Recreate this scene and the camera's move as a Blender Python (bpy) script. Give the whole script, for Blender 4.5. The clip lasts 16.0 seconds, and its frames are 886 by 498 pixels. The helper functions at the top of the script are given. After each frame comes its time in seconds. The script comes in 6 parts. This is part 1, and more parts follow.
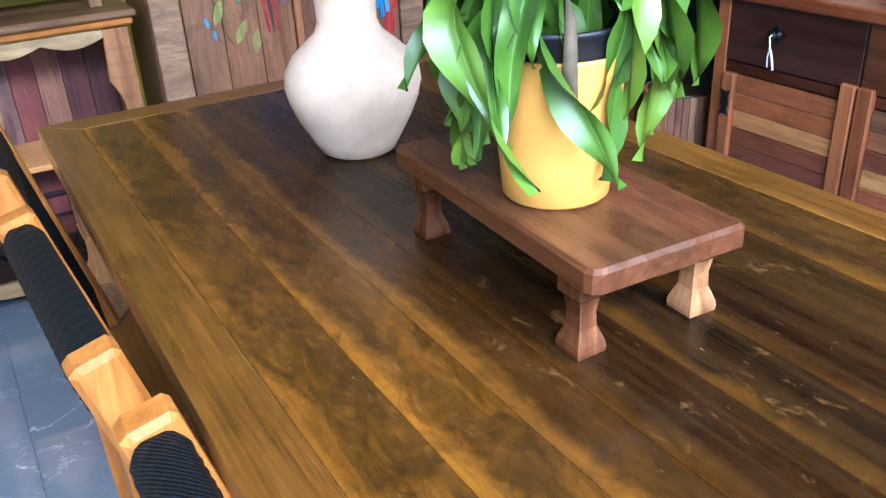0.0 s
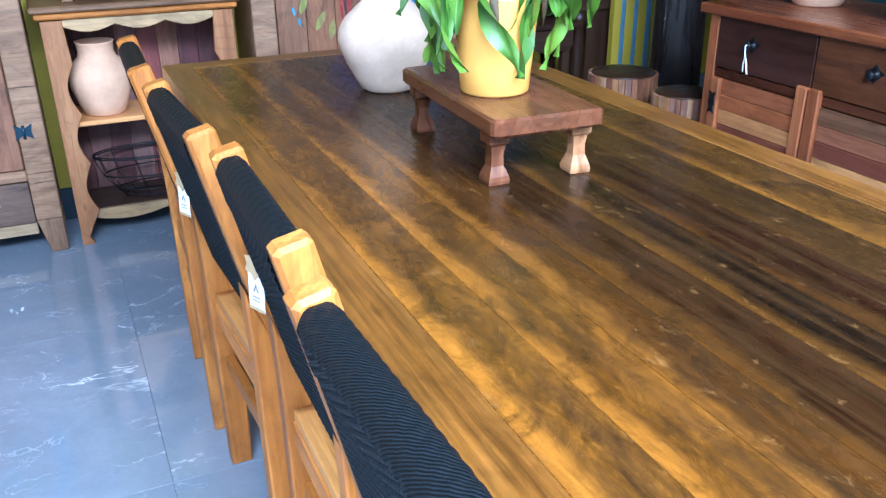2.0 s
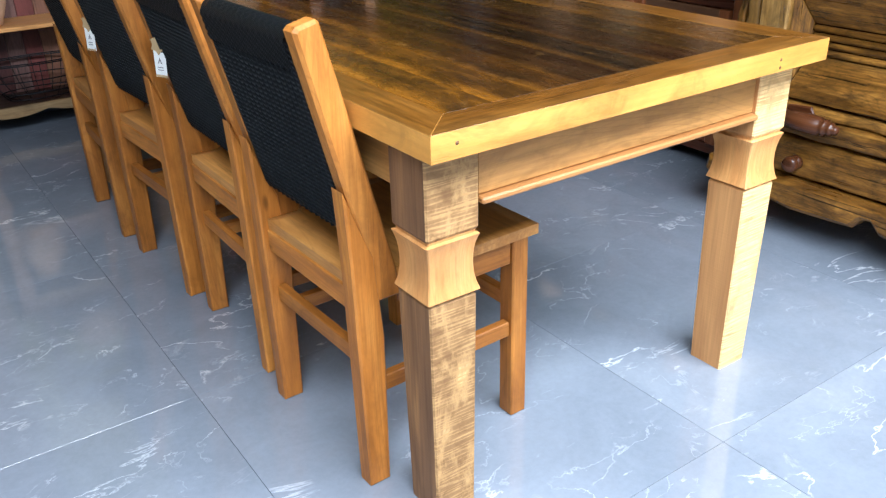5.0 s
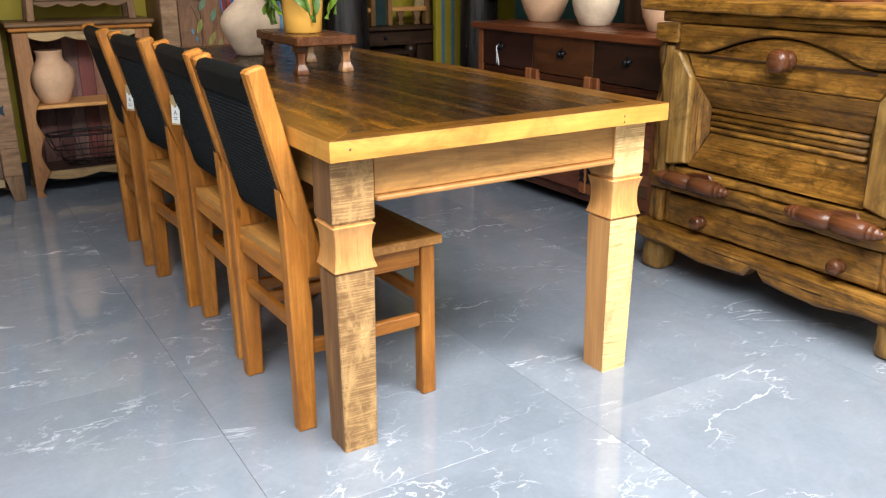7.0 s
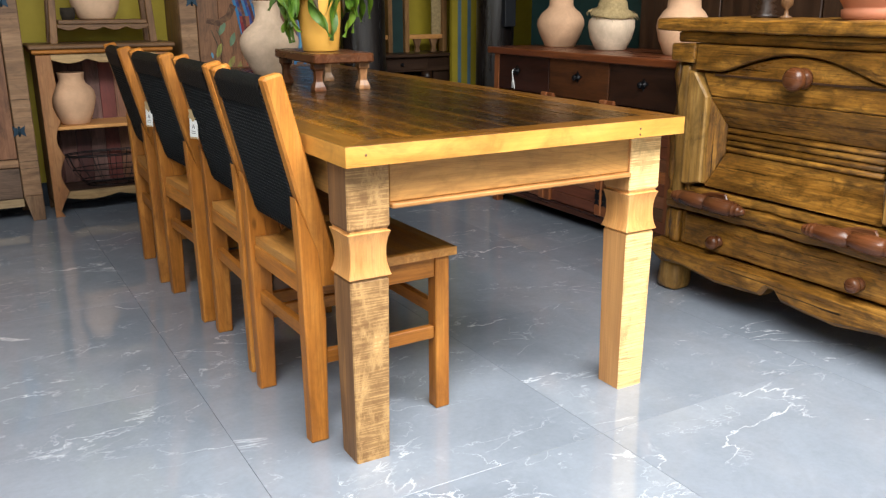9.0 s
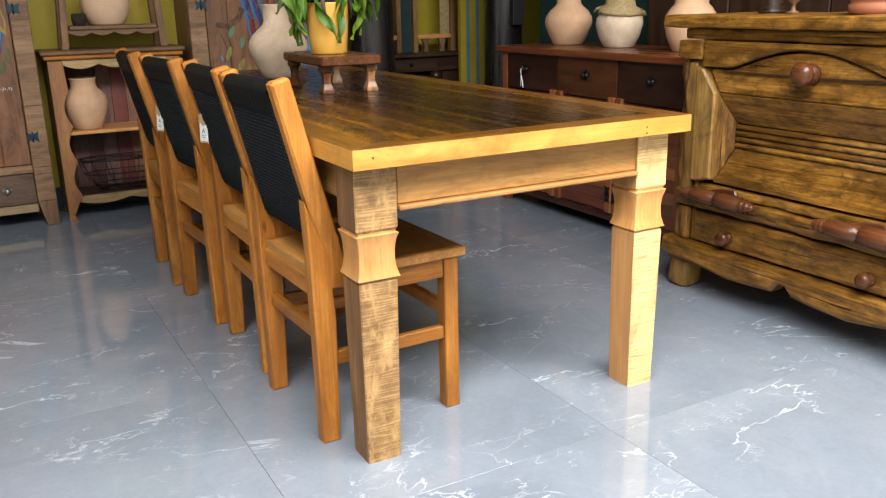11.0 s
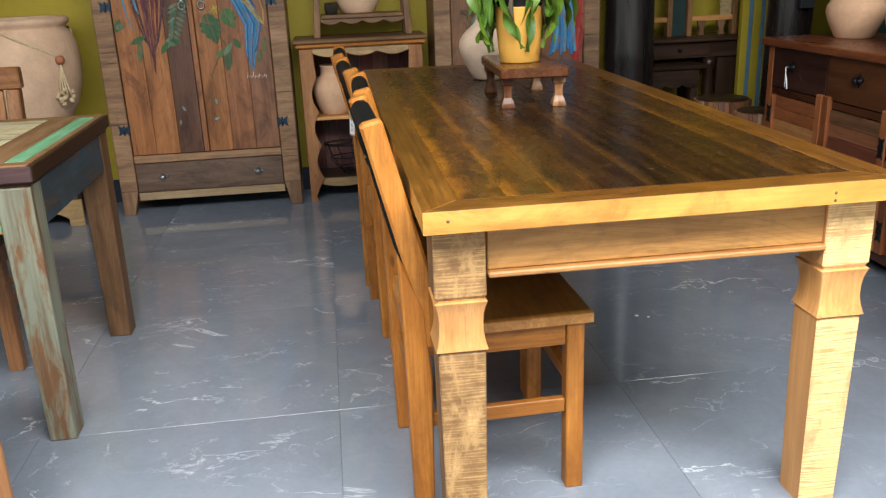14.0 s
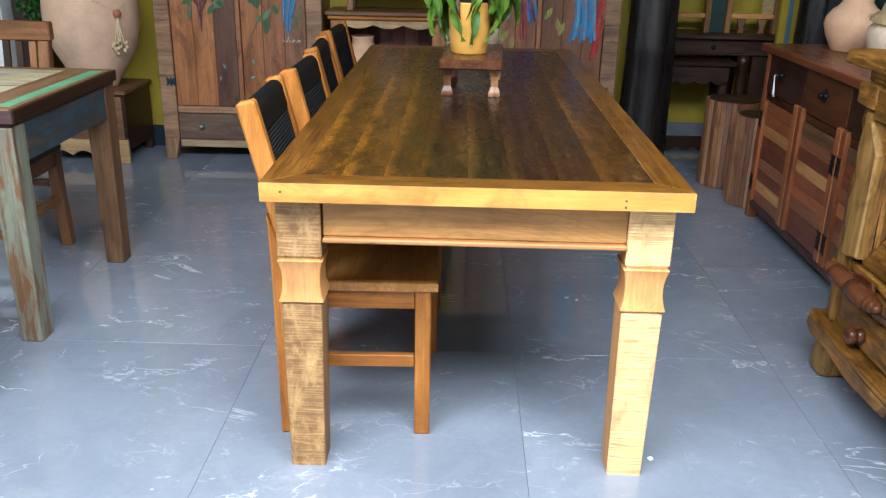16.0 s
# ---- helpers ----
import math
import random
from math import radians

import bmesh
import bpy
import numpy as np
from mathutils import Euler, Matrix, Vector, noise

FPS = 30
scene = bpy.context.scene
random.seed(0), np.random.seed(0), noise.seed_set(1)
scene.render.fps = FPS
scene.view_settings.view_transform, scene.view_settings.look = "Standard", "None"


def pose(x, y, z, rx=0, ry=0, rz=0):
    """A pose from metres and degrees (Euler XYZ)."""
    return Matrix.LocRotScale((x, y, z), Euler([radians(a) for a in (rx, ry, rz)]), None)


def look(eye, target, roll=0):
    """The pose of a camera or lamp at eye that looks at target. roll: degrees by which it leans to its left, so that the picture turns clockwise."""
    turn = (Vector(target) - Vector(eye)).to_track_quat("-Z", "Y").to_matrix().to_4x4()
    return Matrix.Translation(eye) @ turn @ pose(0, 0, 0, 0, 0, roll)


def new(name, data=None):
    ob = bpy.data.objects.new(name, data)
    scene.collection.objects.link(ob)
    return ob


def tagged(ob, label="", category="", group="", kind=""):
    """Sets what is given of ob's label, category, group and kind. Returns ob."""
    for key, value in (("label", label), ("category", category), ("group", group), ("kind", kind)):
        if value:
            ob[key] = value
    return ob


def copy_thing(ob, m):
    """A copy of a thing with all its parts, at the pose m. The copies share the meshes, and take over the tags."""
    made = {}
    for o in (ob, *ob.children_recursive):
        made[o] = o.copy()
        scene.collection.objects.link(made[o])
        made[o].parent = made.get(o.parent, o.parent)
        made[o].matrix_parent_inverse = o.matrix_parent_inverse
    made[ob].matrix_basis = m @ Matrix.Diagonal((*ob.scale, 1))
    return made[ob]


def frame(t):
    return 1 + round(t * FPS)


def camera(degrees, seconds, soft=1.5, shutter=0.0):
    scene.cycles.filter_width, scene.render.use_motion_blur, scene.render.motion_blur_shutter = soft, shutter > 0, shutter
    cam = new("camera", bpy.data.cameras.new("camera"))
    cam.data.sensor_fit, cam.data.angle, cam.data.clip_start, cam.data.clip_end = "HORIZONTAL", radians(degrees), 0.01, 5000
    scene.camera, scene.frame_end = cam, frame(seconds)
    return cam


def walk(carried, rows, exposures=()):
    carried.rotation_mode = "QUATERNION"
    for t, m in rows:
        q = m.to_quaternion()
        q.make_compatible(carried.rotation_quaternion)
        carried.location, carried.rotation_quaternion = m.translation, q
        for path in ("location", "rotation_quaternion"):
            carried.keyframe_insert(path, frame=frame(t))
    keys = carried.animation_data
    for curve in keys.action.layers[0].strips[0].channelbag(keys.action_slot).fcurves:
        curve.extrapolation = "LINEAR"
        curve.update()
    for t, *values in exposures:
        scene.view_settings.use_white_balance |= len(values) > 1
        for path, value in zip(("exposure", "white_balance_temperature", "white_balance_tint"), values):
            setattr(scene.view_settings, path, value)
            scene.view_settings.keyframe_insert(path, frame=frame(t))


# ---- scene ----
import itertools

cam = camera(55.2, 16.0, soft=1.3)
PATH = [
    (0, (-0.123, 0.512, 1.316), (0.759, 2.059, 0.407), -3.1),
    (0.5, (-0.004, 0.398, 1.308), (0.57, 2.094, 0.418), -3.5),
    (1, (-0.026, 0.251, 1.299), (0.535, 1.966, 0.437), -1.7),
    (1.5, (-0.153, 0.051, 1.295), (0.529, 1.742, 0.474), -1.8),
    (2, (-0.267, -0.124, 1.286), (0.482, 1.539, 0.465), -0.6),
    (2.5, (-0.33, -0.308, 1.249), (0.401, 1.347, 0.398), -0.6),
    (3, (-0.379, -0.437, 1.221), (0.374, 1.196, 0.345), -2.2),
    (3.5, (-0.492, -0.505, 1.175), (0.345, 1.087, 0.301), -3.5),
    (4, (-0.581, -0.561, 1.154), (0.4, 0.933, 0.257), -3.1),
    (4.5, (-0.616, -0.733, 1.166), (0.397, 0.735, 0.262), -2.0),
    (7, (-0.69, -1.604, 1.127), (0.286, 0.022, 0.491), -0.4),
    (7.5, (-0.68, -1.612, 1.09), (0.323, 0.011, 0.49), -0.2),
    (8, (-0.68, -1.592, 1.069), (0.317, 0.041, 0.487), -0.1),
    (8.5, (-0.689, -1.601, 1.068), (0.292, 0.045, 0.496), 0.2),
    (9, (-0.697, -1.615, 1.069), (0.262, 0.049, 0.51), -0.2),
    (11.5, (-0.689, -1.63, 1.081), (0.235, 0.051, 0.515), -1.5),
    (12, (-0.643, -1.596, 1.082), (0.269, 0.09, 0.51), -2.0),
    (12.5, (-0.576, -1.536, 1.082), (0.263, 0.186, 0.507), -1.6),
    (13, (-0.493, -1.51, 1.123), (0.152, 0.297, 0.557), -2.4),
    (13.5, (-0.335, -1.489, 1.164), (0.122, 0.365, 0.57), -2.6),
    (14, (-0.148, -1.492, 1.208), (0.084, 0.392, 0.576), -2.3),
    (14.5, (-0.026, -1.57, 1.249), (0.073, 0.324, 0.614), -2.4),
    (15, (0.126, -1.661, 1.281), (0.131, 0.23, 0.631), -2.6),
    (15.5, (0.277, -1.739, 1.308), (0.289, 0.141, 0.627), -1.6),
    (16, (0.444, -1.796, 1.311), (0.411, 0.075, 0.606), 1.2),
]
EXPOSURE = [(0.0, 1.2, 5000, 10), (1.0, 1.36, 4650, 9), (2.0, 1.32, 4600, 8), (3.0, 0.84, 4600, 6), (3.5, 0.68, 4850, 5), (4.0, 0.52, 5200, 6), (4.5, 0.28, 5500, 8), (7.0, 0.06, 6750, 10), (9.0, 0.02, 6850, 10), (13.0, -0.05, 6900, 10), (14.5, -0.1, 6400, 10), (16.0, -0.04, 5900, 10)]
walk(cam, [(t, look(eye, target, roll)) for t, eye, target, roll in PATH], EXPOSURE)

# ---- world and light ----
world = bpy.data.worlds.new("world")
scene.world = world
world.use_nodes = True
_nt = world.node_tree
_bg = _nt.nodes["Background"]
_sky = _nt.nodes.new("ShaderNodeTexSky")
_sky.sky_type = "NISHITA"
_sky.sun_disc = False
_sky.sun_elevation = radians(48)
_sky.sun_rotation = radians(200)
_nt.links.new(_sky.outputs[0], _bg.inputs[0])
_bg.inputs[1].default_value = 0.09

sun = new("sun", bpy.data.lights.new("sun", "SUN"))
sun.data.energy = 0.55
sun.data.angle = radians(24)
sun.data.color = (1.0, 0.95, 0.88)
sun.matrix_world = look((1.0, -5.5, 8.0), (0, 0, 0))


def area(name, eye, target, sx, sy, watts, color):
    lamp = new(name, bpy.data.lights.new(name, "AREA"))
    lamp.data.shape, lamp.data.size, lamp.data.size_y = "RECTANGLE", sx, sy
    lamp.data.energy, lamp.data.color = watts, color
    lamp.matrix_world = look(eye, target)
    return lamp


# daylight of the roofless strip at the shop front, of the open front, and of the open doorway on the west side
area("open_roof_daylight", (0.15, -1.7, 3.02), (0.15, -1.35, 0.0), 4.5, 1.6, 455, (0.95, 0.98, 1.0))
area("shopfront_daylight", (-0.8, -2.42, 2.2), (-0.5, 0.3, 0.2), 6.2, 1.4, 28, (0.95, 0.98, 1.0))
area("side_door_daylight", (-4.35, 0.6, 1.5), (0, 0.6, 0.4), 2.6, 2.2, 24, (0.9, 0.96, 1.0))


# ---- small mesh kit ----
def box(bm, lo, hi, bev=0.003, seg=1):
    """A bevelled block between two corners."""
    b = bmesh.new()
    bmesh.ops.create_cube(b, size=1.0)
    for v in b.verts:
        v.co = Vector([lo[i] + (v.co[i] + 0.5) * (hi[i] - lo[i]) for i in range(3)])
    if bev:
        bmesh.ops.bevel(b, geom=b.edges[:], offset=bev, segments=seg, affect="EDGES", profile=0.6)
    join(bm, b)
    return bm


def join(bm, b):
    me = bpy.data.meshes.new("tmp")
    b.to_mesh(me)
    b.free()
    bm.from_mesh(me)
    bpy.data.meshes.remove(me)


def slab(bm, outline, t0, t1, axis="y", bev=0.003):
    """A flat outline given in the two other axes, made thick from t0 to t1 along axis."""
    def co(a, b, t):
        return {"x": (t, a, b), "y": (a, t, b), "z": (a, b, t)}[axis]
    b = bmesh.new()
    lo = [b.verts.new(co(p, q, t0)) for p, q in outline]
    hi = [b.verts.new(co(p, q, t1)) for p, q in outline]
    caps = [b.faces.new(lo), b.faces.new(hi)]
    n = len(outline)
    for i in range(n):
        b.faces.new((lo[i], lo[(i + 1) % n], hi[(i + 1) % n], hi[i]))
    bmesh.ops.recalc_face_normals(b, faces=b.faces[:])
    if bev:
        rim = [e for f in caps for e in f.edges]
        bmesh.ops.bevel(b, geom=rim, offset=bev, segments=1, affect="EDGES", profile=0.6)
    join(bm, b)
    return bm


def turned(bm, profile, n=24, axis="z", centre=(0, 0, 0), wobble=0.0, cap=True):
    """A turned body from (radius, height) rows."""
    rings = []
    for r, h in profile:
        ring = []
        for i in range(n):
            a = 2 * math.pi * i / n
            rr = r * (1 + wobble * noise.noise((math.cos(a) * 1.3, math.sin(a) * 1.3, h * 7.0)))
            p = (rr * math.cos(a), rr * math.sin(a), h)
            if axis == "y":
                p = (p[0], p[2], p[1])
            elif axis == "x":
                p = (p[2], p[0], p[1])
            ring.append(bm.verts.new([p[k] + centre[k] for k in range(3)]))
        rings.append(ring)
    faces = []
    for a, b in zip(rings, rings[1:]):
        for i in range(n):
            faces.append(bm.faces.new((a[i], a[(i + 1) % n], b[(i + 1) % n], b[i])))
    if cap:
        faces.append(bm.faces.new(rings[0]))
        faces.append(bm.faces.new(rings[-1]))
    for f in faces:
        f.smooth = True
    bmesh.ops.recalc_face_normals(bm, faces=faces)
    return bm


def tube(bm, pts, r, n=6, closed=False):
    """A round cord or wire along points; r is a number or one for each point."""
    pts = [Vector(p) for p in pts]
    rings = []
    m = len(pts)
    for i, p in enumerate(pts):
        a = pts[(i - 1) % m] if (closed or i > 0) else p
        c = pts[(i + 1) % m] if (closed or i < m - 1) else p
        t = (c - a).normalized()
        up = Vector((0, 0, 1)) if abs(t.z) < 0.9 else Vector((0, 1, 0))
        u = t.cross(up).normalized()
        w = t.cross(u)
        rr = r[i] if isinstance(r, (list, tuple)) else r
        rings.append([bm.verts.new(p + rr * (math.cos(2 * math.pi * k / n) * u + math.sin(2 * math.pi * k / n) * w)) for k in range(n)])
    faces = []
    pairs = list(zip(rings, rings[1:])) + ([(rings[-1], rings[0])] if closed else [])
    for a, b in pairs:
        for k in range(n):
            faces.append(bm.faces.new((a[k], a[(k + 1) % n], b[(k + 1) % n], b[k])))
    if not closed:
        faces += [bm.faces.new(rings[0]), bm.faces.new(rings[-1])]
    for f in faces:
        f.smooth = True
    bmesh.ops.recalc_face_normals(bm, faces=faces)
    return bm


def warp(bm, amount, scale=6.0, seed=0.0):
    """Uneven, hand-hewn surface."""
    for v in bm.verts:
        d = noise.noise_vector(v.co * scale + Vector((seed, seed * 2, 0)))
        v.co += d * amount
    return bm


def cut(bm, n, axis):
    """Cuts all long edges along one axis so that the body can be warped."""
    k = "xyz".index(axis)
    ed = [e for e in bm.edges if abs((e.verts[0].co - e.verts[1].co).normalized()[k]) > 0.9]
    bmesh.ops.subdivide_edges(bm, edges=ed, cuts=n, use_grid_fill=True)
    return bm


def thing(name, label, category, m=None, group="", kind=""):
    ob = new(name)
    ob.empty_display_size = 0.1
    if m is not None:
        ob.matrix_basis = m
    return tagged(ob, label, category, group, kind)


def part(name, bm, material, parent=None, label="", tint=None, m=None):
    """Links a bmesh as one mesh object under a thing or a part."""
    if isinstance(bm, bmesh.types.BMesh):
        me = bpy.data.meshes.new(name)
        bm.to_mesh(me)
        bm.free()
        me.materials.append(material)
    else:
        me = bm
    ob = new(name, me)
    ob.parent = parent
    if m is not None:
        ob.matrix_basis = m
    if tint:
        ob.color = (*tint, 1)
    if label:
        ob["label"] = label
    return ob


def block(name, lo, hi, material, parent=None, label="", bev=0.003, tint=None):
    return part(name, box(bmesh.new(), lo, hi, bev), material, parent, label, tint)


def wavy(x0, x1, z_mid, depth, waves, flip=1, steps=6):
    """The scalloped lower edge of an apron, as points from x0 to x1."""
    pts = []
    n = waves * steps
    for i in range(n + 1):
        s = i / n
        pts.append((x0 + (x1 - x0) * s, z_mid + flip * depth * (abs(math.sin(math.pi * s * waves)) - 0.5)))
    return pts


# ---- materials ----
class Graph:
    """Short hand for building node materials."""

    def __init__(self, name):
        self.mat = bpy.data.materials.new(name)
        self.mat.use_nodes = True
        self.t = self.mat.node_tree
        self.b = self.t.nodes["Principled BSDF"]

    def n(self, kind, **values):
        node = self.t.nodes.new(kind)
        for k, v in values.items():
            if k.startswith("i_"):
                node.inputs[k[2:].replace("_", " ")].default_value = v
        return node

    def link(self, a, b):
        self.t.links.new(a, b)

    def coords(self, scale=(1, 1, 1), random_shift=9.0, source="Object"):
        tc = self.n("ShaderNodeTexCoord")
        out = tc.outputs[source]
        if random_shift:
            oi = self.n("ShaderNodeObjectInfo")
            mul = self.n("ShaderNodeMath")
            mul.operation = "MULTIPLY"
            mul.inputs[1].default_value = random_shift
            self.link(oi.outputs["Random"], mul.inputs[0])
            add = self.n("ShaderNodeVectorMath")
            add.operation = "ADD"
            self.link(out, add.inputs[0])
            self.link(mul.outputs[0], add.inputs[1])
            out = add.outputs[0]
        mp = self.n("ShaderNodeMapping")
        mp.inputs["Scale"].default_value = scale
        self.link(out, mp.inputs["Vector"])
        return mp.outputs[0]

    def noise(self, vec, scale, detail=5.0, rough=0.6, distort=0.0):
        nd = self.n("ShaderNodeTexNoise")
        nd.inputs["Scale"].default_value = scale
        nd.inputs["Detail"].default_value = detail
        nd.inputs["Roughness"].default_value = rough
        nd.inputs["Distortion"].default_value = distort
        self.link(vec, nd.inputs["Vector"])
        return nd.outputs["Fac"]

    def ramp(self, fac, *stops):
        r = self.n("ShaderNodeValToRGB")
        el = r.color_ramp.elements
        while len(el) < len(stops):
            el.new(0.5)
        for e, (p, c) in zip(el, stops):
            e.position = p
            e.color = (*c, 1) if not isinstance(c, (int, float)) else (c, c, c, 1)
        self.link(fac, r.inputs[0])
        return r.outputs[0]

    def mix(self, fac, a, b, mode="MIX"):
        m = self.n("ShaderNodeMix")
        m.data_type, m.blend_type = "RGBA", mode
        for sock, val in ((m.inputs[0], fac), (m.inputs[6], a), (m.inputs[7], b)):
            if isinstance(val, (int, float)):
                sock.default_value = val
            elif isinstance(val, tuple):
                sock.default_value = (*val, 1)
            else:
                self.link(val, sock)
        return m.outputs[2]

    def bump(self, height, strength=0.2, distance=0.002):
        bp = self.n("ShaderNodeBump")
        bp.inputs["Strength"].default_value = strength
        bp.inputs["Distance"].default_value = distance
        self.link(height, bp.inputs["Height"])
        self.link(bp.outputs[0], self.b.inputs["Normal"])

    def finish(self, color=None, rough=0.5, metal=0.0, spec=0.5):
        if color is not None:
            if isinstance(color, tuple):
                self.b.inputs["Base Color"].default_value = (*color, 1)
            else:
                self.link(color, self.b.inputs["Base Color"])
        if isinstance(rough, (int, float)):
            self.b.inputs["Roughness"].default_value = rough
        else:
            self.link(rough, self.b.inputs["Roughness"])
        self.b.inputs["Metallic"].default_value = metal
        self.b.inputs["Specular IOR Level"].default_value = spec
        return self.mat


WOODS = {}


def wood(key, dark, mid, light, axis="z", rough=0.45, tinted=False, stain=0.5, grain=1.0, stain_color=(0.03, 0.018, 0.01), bump=0.25, spec=0.4, crack=0.35, knots=0.5, lines=0.5, fibre=0.34, mottle=0.1):
    """Wood with grain along one axis: figure lines, fibres, knots, cracks, stains and a worn sheen."""
    name = f"{key}_{axis}"
    if name in WOODS:
        return WOODS[name]
    g = Graph(name)
    k = "xyz".index(axis)

    def stretched(across, along_):
        sc = [across * grain] * 3
        sc[k] = along_ * grain
        return g.coords(tuple(sc))

    big = g.noise(stretched(9.0, 0.9), 1.6, 6, 0.62, 0.8)
    fine = g.noise(stretched(110.0, 3.5), 1.0, 4, 0.65, 0.2)
    blot = g.noise(stretched(7.5, 2.4), 1.3, 7, 0.72, 0.9)
    # figure lines: contours of a smooth stretched field
    field = g.noise(stretched(5.0, 0.7), 1.0, 2, 0.5, 1.4)
    mul = g.n("ShaderNodeMath")
    mul.operation = "MULTIPLY"
    mul.inputs[1].default_value = 130.0
    g.link(field, mul.inputs[0])
    sine = g.n("ShaderNodeMath")
    sine.operation = "SINE"
    g.link(mul.outputs[0], sine.inputs[0])
    figure = g.ramp(sine.outputs[0], (0.0, 0.0), (0.75, 0.05 * lines), (0.97, 0.45 * lines))
    split = g.noise(stretched(42.0, 0.9), 1.3, 5, 0.7, 0.5)
    cracks = g.ramp(split, (0.675 - 0.06 * crack, 0.0), (0.7 - 0.06 * crack, crack))
    vo = g.n("ShaderNodeTexVoronoi")
    vo.inputs["Scale"].default_value = 1.0
    g.link(stretched(11.0, 4.0), vo.inputs["Vector"])
    knot = g.ramp(vo.outputs["Distance"], (0.0, knots), (0.04, knots * 0.8), (0.09, 0.0))
    col = g.ramp(big, (0.28, dark), (0.5, mid), (0.72, light))
    col = g.mix(figure, col, tuple(c * 0.6 for c in dark))
    col = g.mix(g.ramp(fine, (0.35, fibre), (0.6, 0.0)), col, tuple(c * 0.6 for c in dark))
    col = g.mix(g.ramp(blot, (0.5, 0.0), (0.68, stain)), col, stain_color)
    col = g.mix(knot, col, tuple(c * 0.25 for c in dark))
    col = g.mix(cracks, col, tuple(c * 0.15 for c in dark))
    spots = g.noise(stretched(13.0, 7.0), 1.2, 6, 0.7, 0.6)
    col = g.mix(1.0, col, g.ramp(spots, (0.36, 1 - mottle), (0.5, 1.0), (0.66, 1 + mottle * 0.6)), "MULTIPLY")
    oi = g.n("ShaderNodeObjectInfo")
    if tinted:
        col = g.mix(1.0, col, oi.outputs["Color"], "MULTIPLY")
    else:
        col = g.mix(1.0, col, g.ramp(oi.outputs["Random"], (0.0, 0.74), (1.0, 1.12)), "MULTIPLY")
    relief = g.n("ShaderNodeMath")
    relief.operation = "MULTIPLY_ADD"
    relief.inputs[1].default_value = -2.0
    g.link(cracks, relief.inputs[0])
    g.link(fine, relief.inputs[2])
    g.bump(relief.outputs[0], bump, 0.002)
    WOODS[name] = g.finish(col, g.ramp(big, (0.3, max(0.05, rough - 0.1)), (0.7, min(1, rough + 0.12))), 0, spec)
    return WOODS[name]


def pale_hewn(axis="z"):
    return wood("pale_hewn_wood", (0.16, 0.078, 0.02), (0.36, 0.19, 0.046), (0.54, 0.325, 0.11), axis, 0.38, stain=0.6, stain_color=(0.09, 0.045, 0.016), bump=0.7, crack=0.6, knots=0.5, lines=0.3, fibre=0.4, mottle=0.4)


def honey(axis="z"):
    return wood("honey_wood", (0.27, 0.091, 0.014), (0.455, 0.166, 0.027), (0.59, 0.25, 0.05), axis, 0.45, crack=0.25, lines=0.5, stain=0.35, stain_color=(0.17, 0.05, 0.014), fibre=0.38, knots=0.8, mottle=0.2, spec=0.3)


def golden(axis="x"):
    return wood("golden_wood", (0.48, 0.205, 0.06), (0.62, 0.295, 0.095), (0.72, 0.39, 0.145), axis, 0.4, crack=0.08, lines=0.45, stain=0.25, stain_color=(0.28, 0.1, 0.02), fibre=0.25)


def apron_wood(axis="x"):
    return wood("apron_wood", (0.36, 0.165, 0.046), (0.56, 0.285, 0.085), (0.69, 0.39, 0.13), axis, 0.5, mottle=0.2, lines=0.5, stain=0.2, stain_color=(0.2, 0.09, 0.03), fibre=0.4)


def rustic(axis="x"):
    return wood("rustic_wood", (0.11, 0.044, 0.008), (0.29, 0.128, 0.02), (0.52, 0.25, 0.046), axis, 0.34, stain=0.8, stain_color=(0.05, 0.022, 0.008), bump=1.0, grain=1.5, crack=1.0, knots=0.6, lines=0.75, fibre=0.6, mottle=0.5)


def redwood(axis="y"):
    return wood("red_brown_wood", (0.028, 0.008, 0.004), (0.07, 0.019, 0.008), (0.12, 0.038, 0.014), axis, 0.3, stain=0.4)


def strip_wood(axis="y"):
    return wood("mixed_strip_wood", (0.45, 0.4, 0.38), (0.7, 0.66, 0.62), (1.0, 0.95, 0.9), axis, 0.4, tinted=True, stain=0.4)


def brown(axis="x"):
    return wood("brown_wood", (0.11, 0.05, 0.02), (0.21, 0.105, 0.045), (0.31, 0.17, 0.08), axis, 0.5, stain=0.5)


def darkwood(axis="x"):
    return wood("dark_wood", (0.016, 0.007, 0.004), (0.04, 0.017, 0.008), (0.075, 0.034, 0.015), axis, 0.42, stain=0.5)


def greywood(axis="z"):
    return wood("weathered_wood", (0.15, 0.078, 0.04), (0.28, 0.155, 0.08), (0.38, 0.23, 0.13), axis, 0.6, crack=0.8, stain=0.5, bump=0.5)


def tintwood(axis="z", rough=0.5):
    return wood("tinted_wood", (0.5, 0.42, 0.36), (0.78, 0.7, 0.62), (1.0, 0.92, 0.84), axis, rough, tinted=True, stain=0.6, knots=0.15, crack=0.5)


def stand_wood(axis="y"):
    return wood("stand_wood", (0.045, 0.014, 0.006), (0.105, 0.036, 0.014), (0.165, 0.064, 0.026), axis, 0.26, lines=0.4, stain=0.5, mottle=0.25)


def stand_leg_wood(axis="z"):
    return wood("stand_leg_wood", (0.04, 0.012, 0.006), (0.13, 0.045, 0.017), (0.32, 0.145, 0.055), axis, 0.32, mottle=0.4, stain=0.6, stain_color=(0.09, 0.025, 0.012))


